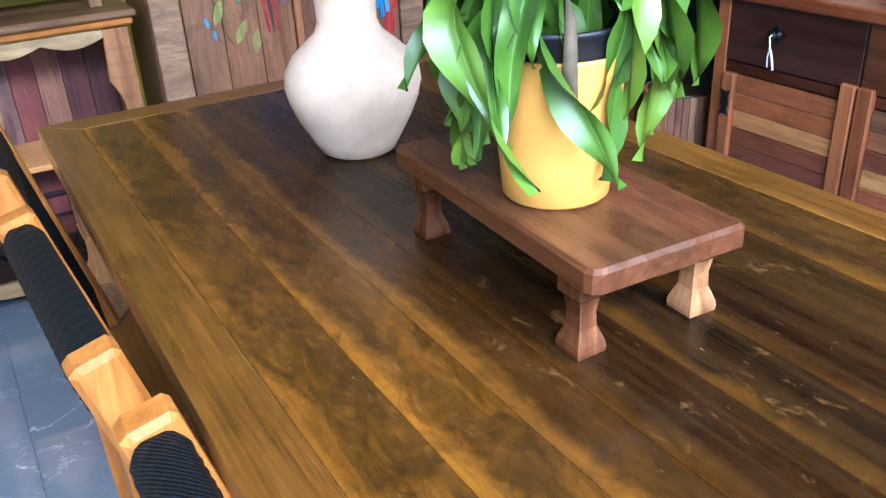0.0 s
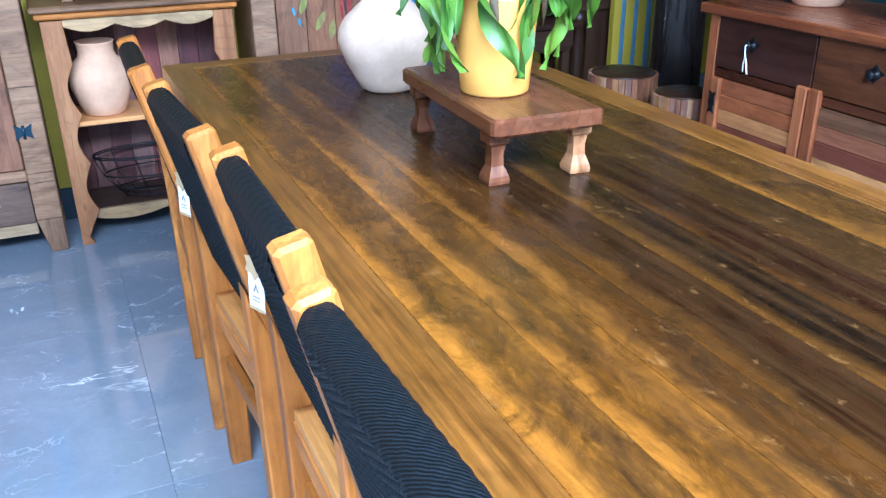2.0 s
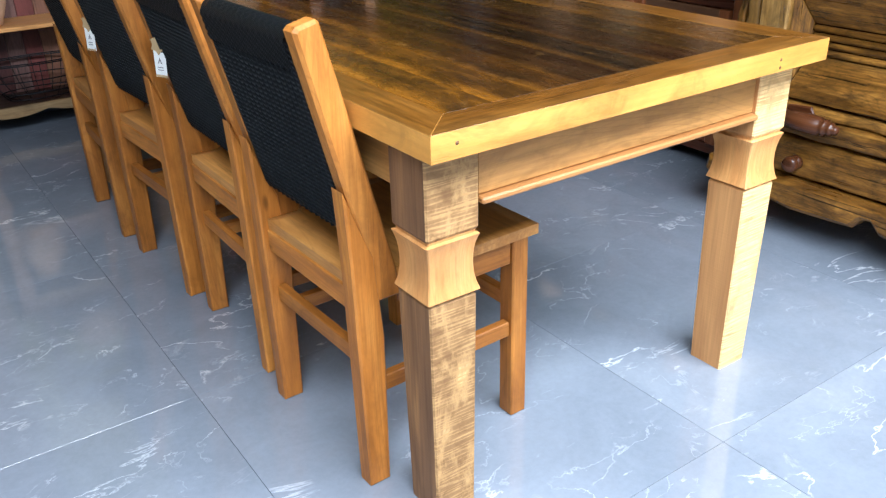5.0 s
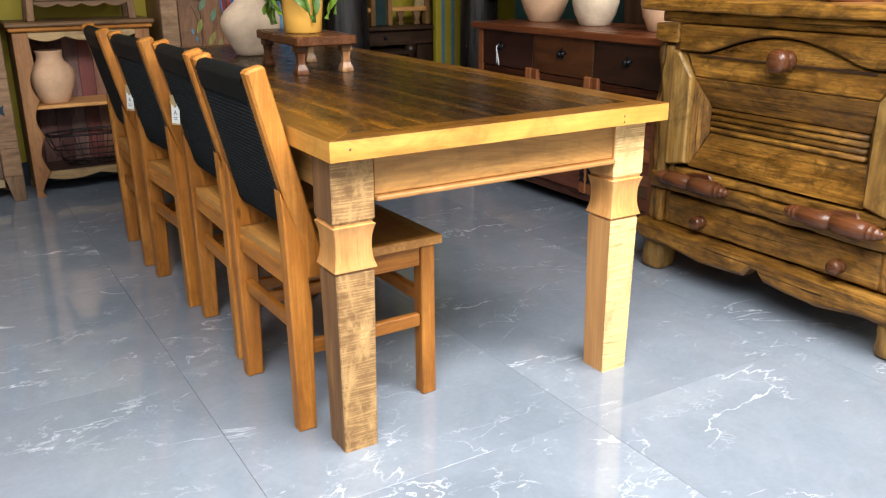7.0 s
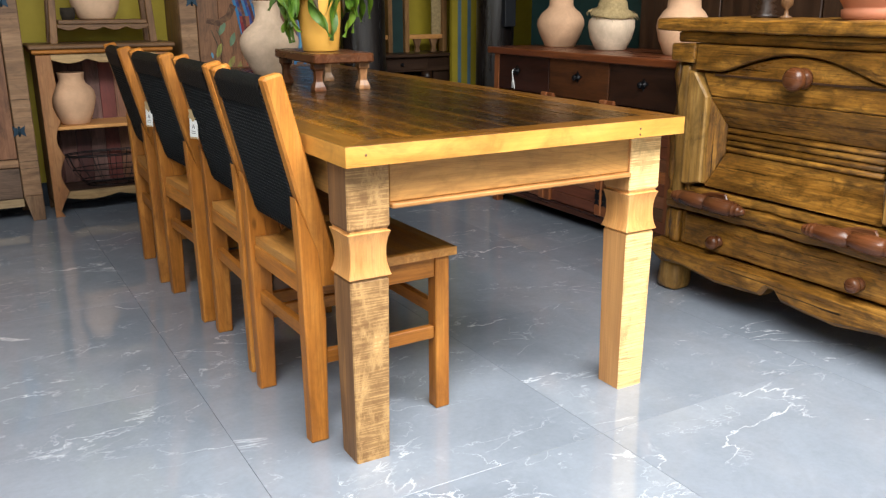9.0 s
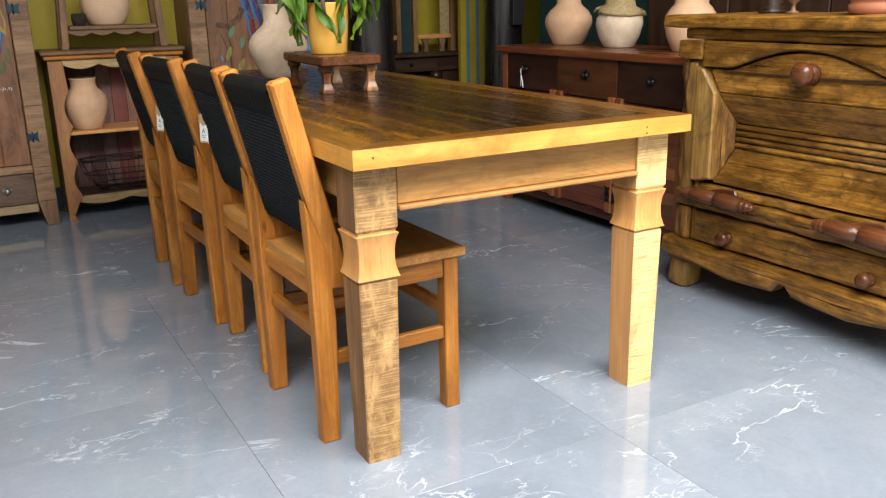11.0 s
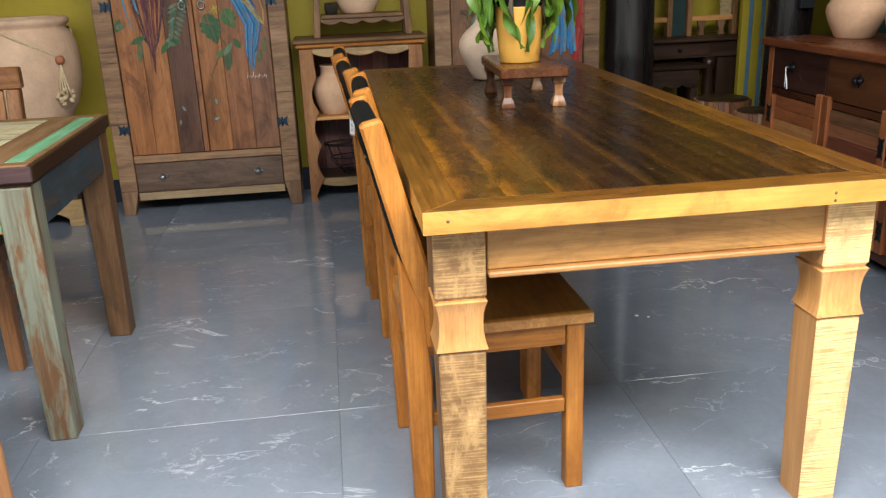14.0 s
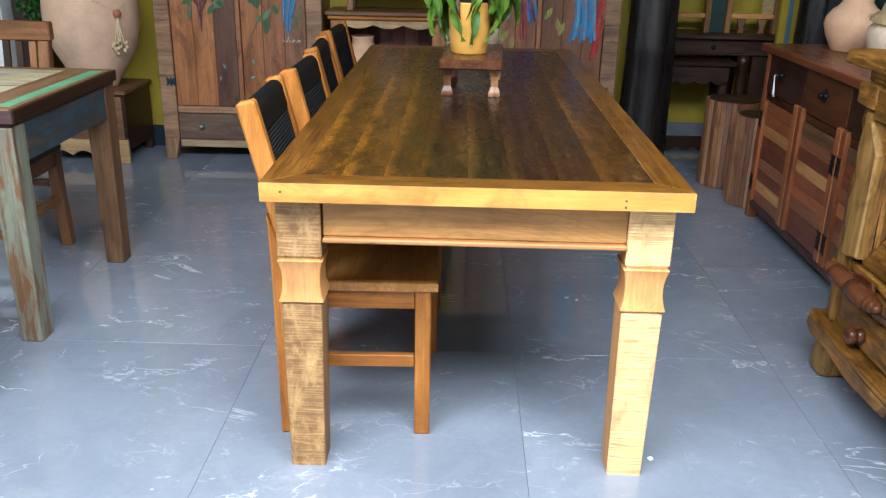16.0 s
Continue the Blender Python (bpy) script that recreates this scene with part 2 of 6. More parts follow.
def plank_top():
    """Planks of the long table: olive to dark brown, an orange streak of sapwood along one edge, cloudy dark stains, waxed."""
    g = Graph("table_plank_wood")
    v = g.coords((7.0, 0.7, 7.0))
    big = g.noise(v, 1.5, 6, 0.65, 1.0)
    fine = g.noise(g.coords((60.0, 1.6, 60.0)), 1.0, 4, 0.65, 0.25)
    cloud = g.noise(g.coords((8.0, 3.0, 8.0)), 1.4, 8, 0.76, 0.9)
    smudge = g.noise(g.coords((20.0, 7.0, 20.0)), 1.5, 7, 0.75, 1.1)
    speck = g.noise(g.coords((16.0, 9.0, 16.0)), 2.2, 4, 0.7, 0.4)
    col = g.ramp(big, (0.25, (0.35, 0.31, 0.24)), (0.5, (0.8, 0.72, 0.56)), (0.75, (1.35, 1.2, 0.85)))
    oi = g.n("ShaderNodeObjectInfo")
    col = g.mix(1.0, col, oi.outputs["Color"], "MULTIPLY")
    # sapwood streak along one edge, as strong as the plank's alpha says
    tc = g.n("ShaderNodeTexCoord")
    sep = g.n("ShaderNodeSeparateXYZ")
    g.link(tc.outputs["Object"], sep.inputs[0])
    along = g.noise(g.coords((0.5, 2.6, 0.5)), 1.6, 6, 0.62, 0.3)
    add = g.n("ShaderNodeMath")
    add.operation = "MULTIPLY_ADD"
    add.inputs[1].default_value = -0.1
    g.link(along, add.inputs[0])
    g.link(sep.outputs[0], add.inputs[2])
    mr = g.n("ShaderNodeMapRange")
    mr.inputs[1].default_value, mr.inputs[2].default_value = -0.042, -0.022
    mr.inputs[3].default_value, mr.inputs[4].default_value = 0.85, 0.0
    g.link(add.outputs[0], mr.inputs[0])
    power = g.n("ShaderNodeMath")
    power.operation = "MULTIPLY"
    g.link(mr.outputs[0], power.inputs[0])
    g.link(oi.outputs["Alpha"], power.inputs[1])
    col = g.mix(1.0, col, g.ramp(smudge, (0.34, 0.55), (0.5, 0.95), (0.68, 1.4)), "MULTIPLY")
    col = g.mix(g.ramp(cloud, (0.47, 0.0), (0.66, 0.85)), col, (0.011, 0.0065, 0.004))
    col = g.mix(power.outputs[0], col, g.ramp(big, (0.3, (0.14, 0.05, 0.006)), (0.6, (0.29, 0.112, 0.012))))
    blot = g.noise(g.coords((9.0, 4.5, 9.0)), 1.6, 8, 0.74, 1.4)
    col = g.mix(g.ramp(blot, (0.48, 0.0), (0.66, 0.8)), col, (0.018, 0.009, 0.003))
    col = g.mix(1.0, col, (1.02, 1.0, 0.78), "MULTIPLY")
    field = g.noise(g.coords((3.5, 1.1, 3.5)), 1.4, 3, 0.55, 2.2)
    rings = g.n("ShaderNodeMath")
    rings.operation = "MULTIPLY"
    rings.inputs[1].default_value = 120.0
    g.link(field, rings.inputs[0])
    wave = g.n("ShaderNodeMath")
    wave.operation = "SINE"
    g.link(rings.outputs[0], wave.inputs[0])
    col = g.mix(g.ramp(wave.outputs[0], (0.1, 0.0), (0.95, 0.13)), col, (0.03, 0.012, 0.004))
    col = g.mix(g.ramp(fine, (0.36, 0.45), (0.6, 0.0)), col, (0.045, 0.02, 0.006))
    col = g.mix(g.ramp(speck, (0.62, 0.0), (0.76, 0.6)), col, (0.19, 0.09, 0.024))
    scratch = g.noise(g.coords((40.0, 14.0, 40.0)), 2.0, 3, 0.7, 1.2)
    col = g.mix(g.ramp(scratch, (0.72, 0.0), (0.76, 0.5)), col, (0.4, 0.27, 0.11))
    g.bump(fine, 0.12, 0.001)
    return g.finish(col, g.ramp(smudge, (0.3, 0.2), (0.7, 0.34)), 0, 0.19)


def sawn_leg():
    """Rough-sawn post: fine pale and brown saw marks across two faces, plain grain on the others."""
    g = Graph("rough_sawn_wood")
    tc = g.n("ShaderNodeTexCoord")
    sp = g.n("ShaderNodeSeparateXYZ")
    g.link(tc.outputs["Object"], sp.inputs[0])
    drift = g.noise(g.coords((3.0, 3.0, 55.0)), 1.0, 2, 0.5, 0.0)
    turn = g.n("ShaderNodeMath")
    turn.operation = "MULTIPLY"
    turn.inputs[1].default_value = 26.0
    g.link(drift, turn.inputs[0])
    phase = g.n("ShaderNodeMath")
    phase.operation = "MULTIPLY_ADD"
    phase.inputs[1].default_value = 2 * math.pi / 0.0085
    g.link(sp.outputs[2], phase.inputs[0])
    g.link(turn.outputs[0], phase.inputs[2])
    saw = g.n("ShaderNodeMath")
    saw.operation = "SINE"
    g.link(phase.outputs[0], saw.inputs[0])
    bands = saw.outputs[0]
    worn = g.noise(g.coords((30.0, 30.0, 45.0)), 1.0, 4, 0.65, 0.3)
    wide = g.noise(g.coords((17.0, 17.0, 6.5)), 1.2, 6, 0.7, 0.5)
    fib = g.noise(g.coords((120.0, 120.0, 4.0)), 1.0, 4, 0.65, 0.1)
    big = g.noise(g.coords((14.0, 14.0, 1.6)), 1.2, 5, 0.6, 0.7)
    oi = g.n("ShaderNodeObjectInfo")
    line = g.mix(1.0, g.ramp(bands, (0.0, 0.0), (0.7, 1.0)), g.ramp(worn, (0.36, 0.1), (0.62, 0.85)), "MULTIPLY")
    col = g.ramp(worn, (0.3, (0.82, 0.54, 0.23)), (0.7, (0.98, 0.71, 0.35)))
    col = g.mix(line, col, (0.52, 0.28, 0.1))
    brown_ = g.ramp(worn, (0.3, (0.23, 0.125, 0.052)), (0.7, (0.43, 0.26, 0.115)))
    brown_ = g.mix(line, brown_, (0.68, 0.45, 0.2))
    # the object's alpha says how much of the old brown skin is left
    shift = g.n("ShaderNodeMath")
    shift.operation = "MULTIPLY_ADD"
    shift.inputs[1].default_value = 0.32
    g.link(oi.outputs["Alpha"], shift.inputs[0])
    g.link(wide, shift.inputs[2])
    col = g.mix(g.ramp(shift.outputs[0], (0.6, 0.0), (0.84, 0.95)), col, brown_)
    flat = g.ramp(big, (0.3, (0.46, 0.215, 0.075)), (0.7, (0.68, 0.36, 0.135)))
    flat = g.mix(g.ramp(fib, (0.38, 0.3), (0.58, 0.0)), flat, (0.3, 0.14, 0.05))
    old = g.ramp(big, (0.3, (0.15, 0.085, 0.05)), (0.55, (0.3, 0.17, 0.085)), (0.72, (0.5, 0.29, 0.12)))
    old = g.mix(g.ramp(fib, (0.36, 0.5), (0.58, 0.0)), old, (0.12, 0.065, 0.035))
    skin = g.n("ShaderNodeMath")
    skin.operation = "POWER"
    skin.inputs[1].default_value = 3.0
    g.link(oi.outputs["Alpha"], skin.inputs[0])
    flat = g.mix(skin.outputs[0], flat, old)
    geo = g.n("ShaderNodeNewGeometry")
    sep = g.n("ShaderNodeSeparateXYZ")
    g.link(geo.outputs["Normal"], sep.inputs[0])
    ab = g.n("ShaderNodeMath")
    ab.operation = "ABSOLUTE"
    g.link(sep.outputs[1], ab.inputs[0])
    col = g.mix(g.ramp(ab.outputs[0], (0.4, 0.0), (0.6, 1.0)), flat, col)
    col = g.mix(1.0, col, oi.outputs["Color"], "MULTIPLY")
    g.bump(bands, 0.1, 0.001)
    return g.finish(col, 0.6, 0, 0.35)


def marble():
    """Polished blue-grey marble tile with white veins, each tile its own piece of the stone."""
    g = Graph("grey_marble")
    tc = g.coords((1, 1, 1), 37.0)
    def veins(scale, width, seed_scale, gate, shift):
        mv = g.n("ShaderNodeMapping")
        mv.inputs["Location"].default_value = (shift, shift * 2.0, 0)
        mv.inputs["Rotation"].default_value = (0, 0, shift)
        mv.inputs["Scale"].default_value = (1.0, 1.7, 1.0)
        g.link(tc, mv.inputs["Vector"])
        n = g.noise(mv.outputs[0], scale, 7, 0.56, 0.5)
        off = g.n("ShaderNodeMath")
        off.operation = "SUBTRACT"
        off.inputs[1].default_value = 0.5
        g.link(n, off.inputs[0])
        ab = g.n("ShaderNodeMath")
        ab.operation = "ABSOLUTE"
        g.link(off.outputs[0], ab.inputs[0])
        line = g.ramp(ab.outputs[0], (0.0, 1.0), (width * 0.3, 0.6), (width, 0.0))
        mask = g.noise(mv.outputs[0], seed_scale, 4, 0.6, 0.5)
        return g.mix(1.0, line, g.ramp(mask, (gate, 0.0), (gate + 0.14, 1.0)), "MULTIPLY")

    cloud = g.noise(tc, 1.8, 6, 0.6, 0.6)
    col = g.ramp(cloud, (0.3, (0.18, 0.207, 0.248)), (0.55, (0.213, 0.243, 0.288)), (0.75, (0.258, 0.289, 0.333)))
    col = g.mix(veins(1.9, 0.0068, 2.4, 0.53, 0.0), col, (0.72, 0.75, 0.79))
    col = g.mix(veins(2.8, 0.008, 3.0, 0.565, 1.3), col, (0.6, 0.64, 0.69))
    col = g.mix(veins(4.6, 0.0095, 2.6, 0.525, 2.6), col, (0.42, 0.46, 0.51))
    blob = g.noise(tc, 7.0, 5, 0.7, 1.6)
    gate = g.noise(tc, 2.1, 2, 0.5, 0.0)
    b2 = g.mix(1.0, g.ramp(blob, (0.62, 0.0), (0.75, 0.22)), g.ramp(gate, (0.49, 0.0), (0.62, 1.0)), "MULTIPLY")
    col = g.mix(b2, col, (0.78, 0.80, 0.82))
    speck = g.noise(tc, 70.0, 3, 0.7, 0.0)
    smoke = g.noise(tc, 5.5, 6, 0.7, 1.2)
    col = g.mix(1.0, col, g.ramp(speck, (0.3, 0.95), (0.55, 1.0), (0.75, 1.03)), "MULTIPLY")
    col = g.mix(1.0, col, g.ramp(smoke, (0.35, 0.95), (0.7, 1.07)), "MULTIPLY")
    return g.finish(col, g.ramp(cloud, (0.3, 0.04), (0.7, 0.09)), 0, 0.8)


def plain(name, color, rough=0.5, vary=0.18, scale=9.0, metal=0.0, bump=0.0, spec=0.4, tinted=False):
    """A plain paint, clay or metal with mottling."""
    g = Graph(name)
    v = g.coords((1, 1, 1), 5.0)
    a = g.noise(v, scale, 5, 0.6, 0.4)
    f = g.noise(v, scale * 9, 4, 0.6, 0.0)
    lo, hi = tuple(c * (1 - vary) for c in color), tuple(min(1, c * (1 + vary)) for c in color)
    col = g.ramp(a, (0.3, lo), (0.7, hi))
    col = g.mix(g.ramp(f, (0.3, 0.25), (0.6, 0.0)), col, tuple(c * 0.75 for c in color))
    if tinted:
        oi = g.n("ShaderNodeObjectInfo")
        col = g.mix(1.0, col, oi.outputs["Color"], "MULTIPLY")
    if bump:
        g.bump(f, bump, 0.002)
    return g.finish(col, rough, metal, spec)


def leaf_green():
    g = Graph("leaf_green")
    tc = g.n("ShaderNodeTexCoord")
    uv = g.n("ShaderNodeSeparateXYZ")
    g.link(tc.outputs["UV"], uv.inputs[0])
    ab = g.n("ShaderNodeMath")
    ab.operation = "ABSOLUTE"
    g.link(uv.outputs[0], ab.inputs[0])
    v = g.coords((1, 1, 1), 8.0)
    a = g.noise(v, 18, 4, 0.6, 0.3)
    col = g.ramp(a, (0.3, (0.03, 0.08, 0.008)), (0.7, (0.08, 0.165, 0.016)))
    oi = g.n("ShaderNodeObjectInfo")
    col = g.mix(g.ramp(oi.outputs["Random"], (0.0, 0.0), (0.7, 0.12), (1.0, 0.6)), col, (0.17, 0.28, 0.025))
    col = g.mix(g.ramp(ab.outputs[0], (0.0, 0.7), (0.09, 0.0)), col, (0.2, 0.38, 0.08))
    g.bump(a, 0.1, 0.001)
    g.finish(col, 0.38, 0, 0.45)
    g.b.inputs["Transmission Weight"].default_value = 0.0
    g.b.inputs["Subsurface Weight"].default_value = 0.15
    g.b.inputs["Subsurface Radius"].default_value = (0.004, 0.008, 0.002)
    g.b.inputs["Subsurface Scale"].default_value = 0.5
    return g.mat


def peeled(key, base, patch, under, axis="x", amount=0.5):
    """Old paint worn through to wood."""
    g = Graph(key)
    sc = [14.0, 14.0, 14.0]
    sc["xyz".index(axis)] = 3.0
    a = g.noise(g.coords(tuple(sc)), 1.2, 6, 0.65, 0.7)
    c = g.noise(g.coords((5, 5, 5), 4.0), 1.5, 4, 0.6, 0.5)
    sc3 = [80.0, 80.0, 80.0]
    sc3["xyz".index(axis)] = 3.0
    f = g.noise(g.coords(tuple(sc3)), 1.0, 3, 0.6, 0.1)
    col = g.mix(g.ramp(c, (0.42, 0.0), (0.58, 1.0)), base, patch)
    col = g.mix(g.ramp(a, (amount, 0.0), (amount + 0.1, 1.0)), col, under)
    col = g.mix(g.ramp(f, (0.36, 0.5), (0.55, 0.0)), col, tuple(x * 0.5 for x in under))
    g.bump(a, 0.3, 0.002)
    return g.finish(col, 0.5, 0, 0.35)


M_PLANK = plank_top()
M_SAWN = sawn_leg()
M_MARBLE = marble()
M_GROUT = plain("grout", (0.17, 0.185, 0.205), 0.7)
M_YELLOW = plain("mustard_wall_paint", (0.38, 0.29, 0.022), 0.6, 0.1, 3.0, bump=0.1)
M_BLUE = plain("blue_skirting_paint", (0.014, 0.025, 0.04), 0.5)
M_TEAL = plain("dark_teal_paint", (0.012, 0.036, 0.033), 0.5)
M_CREAM = plain("cream_ceiling_paint", (0.62, 0.6, 0.55), 0.8)


def twisted_cord():
    """Black twisted cord with fine slanting strands."""
    g = Graph("black_cord")
    w = g.n("ShaderNodeTexWave")
    w.bands_direction = "DIAGONAL"
    w.inputs["Scale"].default_value = 115.0
    w.inputs["Distortion"].default_value = 1.5
    w.inputs["Detail"].default_value = 2.0
    tc = g.n("ShaderNodeTexCoord")
    g.link(tc.outputs["Object"], w.inputs["Vector"])
    # strand grooves darker, crests lighter: shading of the twist put into the colour
    col = g.ramp(w.outputs["Fac"], (0.25, (0.0012, 0.0016, 0.002)), (0.8, (0.0075, 0.0102, 0.013)))
    g.bump(w.outputs["Fac"], 0.28, 0.002)
    return g.finish(col, 0.5, 0, 0.2)


M_CORD = twisted_cord()


def cord_strand():
    """Thick column of two black cords of opposite twist, which meet in chevrons."""
    g = Graph("black_cord_strand")
    tc = g.n("ShaderNodeTexCoord")
    sep = g.n("ShaderNodeSeparateXYZ")
    g.link(tc.outputs["Object"], sep.inputs[0])
    ab = g.n("ShaderNodeMath")
    ab.operation = "ABSOLUTE"
    g.link(sep.outputs[1], ab.inputs[0])
    add = g.n("ShaderNodeMath")
    add.operation = "MULTIPLY_ADD"
    add.inputs[1].default_value = 1.3
    g.link(ab.outputs[0], add.inputs[0])
    g.link(sep.outputs[2], add.inputs[2])
    turn = g.n("ShaderNodeMath")
    turn.operation = "MULTIPLY"
    turn.inputs[1].default_value = 2 * math.pi / 0.0095
    g.link(add.outputs[0], turn.inputs[0])
    wave = g.n("ShaderNodeMath")
    wave.operation = "SINE"
    g.link(turn.outputs[0], wave.inputs[0])
    fuzz = g.noise(g.coords((1, 1, 1), 6.0), 420.0, 3, 0.6, 0.0)
    # chevron crests carry a painted highlight, grooves a painted shade
    col = g.ramp(wave.outputs[0], (0.0, (0.001, 0.0014, 0.0018)), (0.8, (0.0055, 0.0075, 0.0095)))
    col = g.mix(g.ramp(fuzz, (0.45, 0.0), (0.75, 0.3)), col, (0.012, 0.015, 0.017))
    g.bump(wave.outputs[0], 0.65, 0.002)
    return g.finish(col, 0.5, 0, 0.16)


M_STRAND = cord_strand()
M_CLAY = plain("pale_clay", (0.62, 0.41, 0.27), 0.75, 0.16, 7.0, bump=0.25, spec=0.25)
M_PINKCLAY = plain("pink_clay", (0.59, 0.36, 0.22), 0.75, 0.16, 8.0, bump=0.25, spec=0.25)
M_WHITECLAY = plain("whitewashed_clay", (0.62, 0.48, 0.35), 0.75, 0.28, 7.0, bump=0.35, spec=0.25)
M_TANCLAY = plain("tan_clay", (0.61, 0.455, 0.33), 0.75, 0.26, 7.0, bump=0.35, spec=0.25)
M_REDCLAY = plain("red_clay", (0.34, 0.12, 0.06), 0.7, 0.15, 9.0)
M_POT = plain("yellow_glazed_plastic", (0.68, 0.36, 0.07), 0.4, 0.05, 4.0, spec=0.4)
M_BLACK = plain("black_plastic", (0.012, 0.013, 0.016), 0.45)
M_SOIL = plain("dark_soil", (0.025, 0.018, 0.012), 0.95, 0.4, 40.0, bump=0.8)
M_LEAF = leaf_green()
M_IRON = plain("black_iron", (0.014, 0.014, 0.016), 0.45, metal=0.6)
M_BLUEIRON = plain("blue_black_iron", (0.02, 0.045, 0.07), 0.4, metal=0.5)
M_STEEL = plain("worn_steel", (0.35, 0.35, 0.34), 0.35, metal=0.9)
M_PAPER = plain("white_card", (0.78, 0.78, 0.76), 0.7, 0.04)
M_KRAFT = plain("kraft_card", (0.42, 0.29, 0.15), 0.8, 0.1)
M_INK = plain("grey_ink", (0.22, 0.2, 0.2), 0.8)
M_ROPE = plain("natural_rope", (0.55, 0.42, 0.25), 0.85, 0.2, 60.0, bump=0.6)
M_STRAW = plain("woven_straw", (0.37, 0.27, 0.13), 0.8, 0.3, 60.0, bump=0.8)
M_WHITEPAINT = plain("worn_white_paint", (0.74, 0.75, 0.72), 0.5, 0.08, 4.0)


def worn_motif():
    """Brushed paint, worn so that the brown boards show through."""
    g = Graph("painted_motif")
    v = g.coords((60.0, 1.0, 6.0), 7.0)
    a = g.noise(v, 1.0, 5, 0.65, 0.4)
    c = g.noise(g.coords((9, 9, 9), 3.0), 1.6, 5, 0.65, 0.5)
    oi = g.n("ShaderNodeObjectInfo")
    col = g.mix(1.0, g.ramp(a, (0.3, 0.5), (0.7, 1.15)), oi.outputs["Color"], "MULTIPLY")
    col = g.mix(g.ramp(c, (0.5, 0.0), (0.66, 0.8)), col, (0.2, 0.1, 0.05))
    return g.finish(col, 0.6, 0, 0.3)


M_TINT = worn_motif()
M_KNOB = wood("turned_red_brown_wood", (0.05, 0.015, 0.006), (0.125, 0.04, 0.014), (0.2, 0.08, 0.03), "x", 0.28, stain=0.5, spec=0.4)
M_GREENVINE = plain("dark_green_leaves", (0.02, 0.085, 0.012), 0.5, 0.4, 20.0)
M_ASPHALT = plain("outdoor_paving", (0.3, 0.29, 0.27), 0.85, 0.2, 3.0)
M_PILLAR = wood("black_stained_log", (0.008, 0.006, 0.006), (0.016, 0.012, 0.011), (0.03, 0.024, 0.022), "z", 0.3, stain=0.3, bump=0.6, spec=0.55)

# ---- structure ----
WALL_Y, WALL_Y2, WALL_X, JOG = 3.42, 3.98, 2.52, 1.47
T = 0.836
floor = part("floor", box(bmesh.new(), (-4.6, -4.6, -0.12), (4.2, 4.6, -0.006), 0), M_GROUT)
tagged(floor, "polished blue-grey marble tile floor with white veins", "floor", kind="structure")
ground = part("ground", box(bmesh.new(), (-120, -160, -0.3), (120, 120, -0.15), 0), M_ASPHALT)
tagged(ground, "grey paving outside the open shop front", "ground", kind="structure")


def wall(name, lo, hi, material, label):
    w = part(name, box(bmesh.new(), lo, hi, 0), material)
    return tagged(w, label, "wall", kind="structure")


wall("wall_north", (-4.6, WALL_Y, -0.005), (JOG, WALL_Y + 0.15, 3.05), M_YELLOW, "mustard yellow painted back wall")
wall("wall_north_return", (JOG - 0.15, WALL_Y + 0.15, -0.005), (JOG, WALL_Y2, 3.05), M_YELLOW, "mustard yellow wall return behind a pillar")
wall("wall_north_alcove", (JOG - 0.15, WALL_Y2, -0.005), (WALL_X + 1.2, WALL_Y2 + 0.15, 3.05), M_YELLOW, "mustard yellow painted wall of the alcove")
wall("wall_east", (WALL_X, -1.4, -0.005), (WALL_X + 0.15, 2.85, 3.05), M_TEAL, "dark teal painted side wall")
wall("wall_east_far", (WALL_X + 1.0, 2.85, -0.005), (WALL_X + 1.15, WALL_Y2, 3.05), M_TEAL, "dark wall beyond a doorway")
wall("wall_east_return", (WALL_X + 0.15, 2.7, -0.005), (WALL_X + 1.15, 2.85, 3.05), M_TEAL, "dark wall beside a doorway")
wall("wall_west_north", (-4.6, 1.9, -0.005), (-4.45, WALL_Y, 3.05), M_YELLOW, "mustard yellow painted wall beside an open doorway")
wall("wall_west_south", (-4.6, -2.5, -0.005), (-4.45, -0.7, 3.05), M_YELLOW, "mustard yellow painted wall beside an open doorway")
wall("wall_west_lintel", (-4.6, -0.7, 2.6), (-4.45, 1.9, 3.05), M_YELLOW, "mustard yellow lintel over an open doorway")
wall("wall_east_front", (WALL_X, -2.5, -0.005), (WALL_X + 0.15, -1.4, 3.05), M_YELLOW, "mustard yellow wall end at the shop front")
wall("wall_south_lintel", (-4.45, -2.65, 2.95), (WALL_X, -2.5, 3.05), M_YELLOW, "mustard yellow lintel over the open shop front")
# ceiling is never in view; its dark wood is chosen to deepen shadows
ceil = part("ceiling", box(bmesh.new(), (-4.6, -0.85, 3.05), (4.2, 4.3, 3.2), 0), darkwood("y"))
tagged(ceil, "unseen ceiling over the shop, dark brown to cut bounce light", "ceiling", kind="structure")

for nm, lo, hi in (("skirting_north", (-4.4, WALL_Y - 0.014, 0), (JOG - 0.1, WALL_Y - 0.002, 0.13)), ("skirting_alcove", (JOG + 0.01, WALL_Y2 - 0.014, 0), (WALL_X + 0.9, WALL_Y2 - 0.002, 0.11))):
    tagged(part(nm, box(bmesh.new(), lo, hi, 0.002), M_BLUE if nm.endswith("north") else M_GROUT), "painted skirting along the foot of the wall", "skirting", kind="structure")

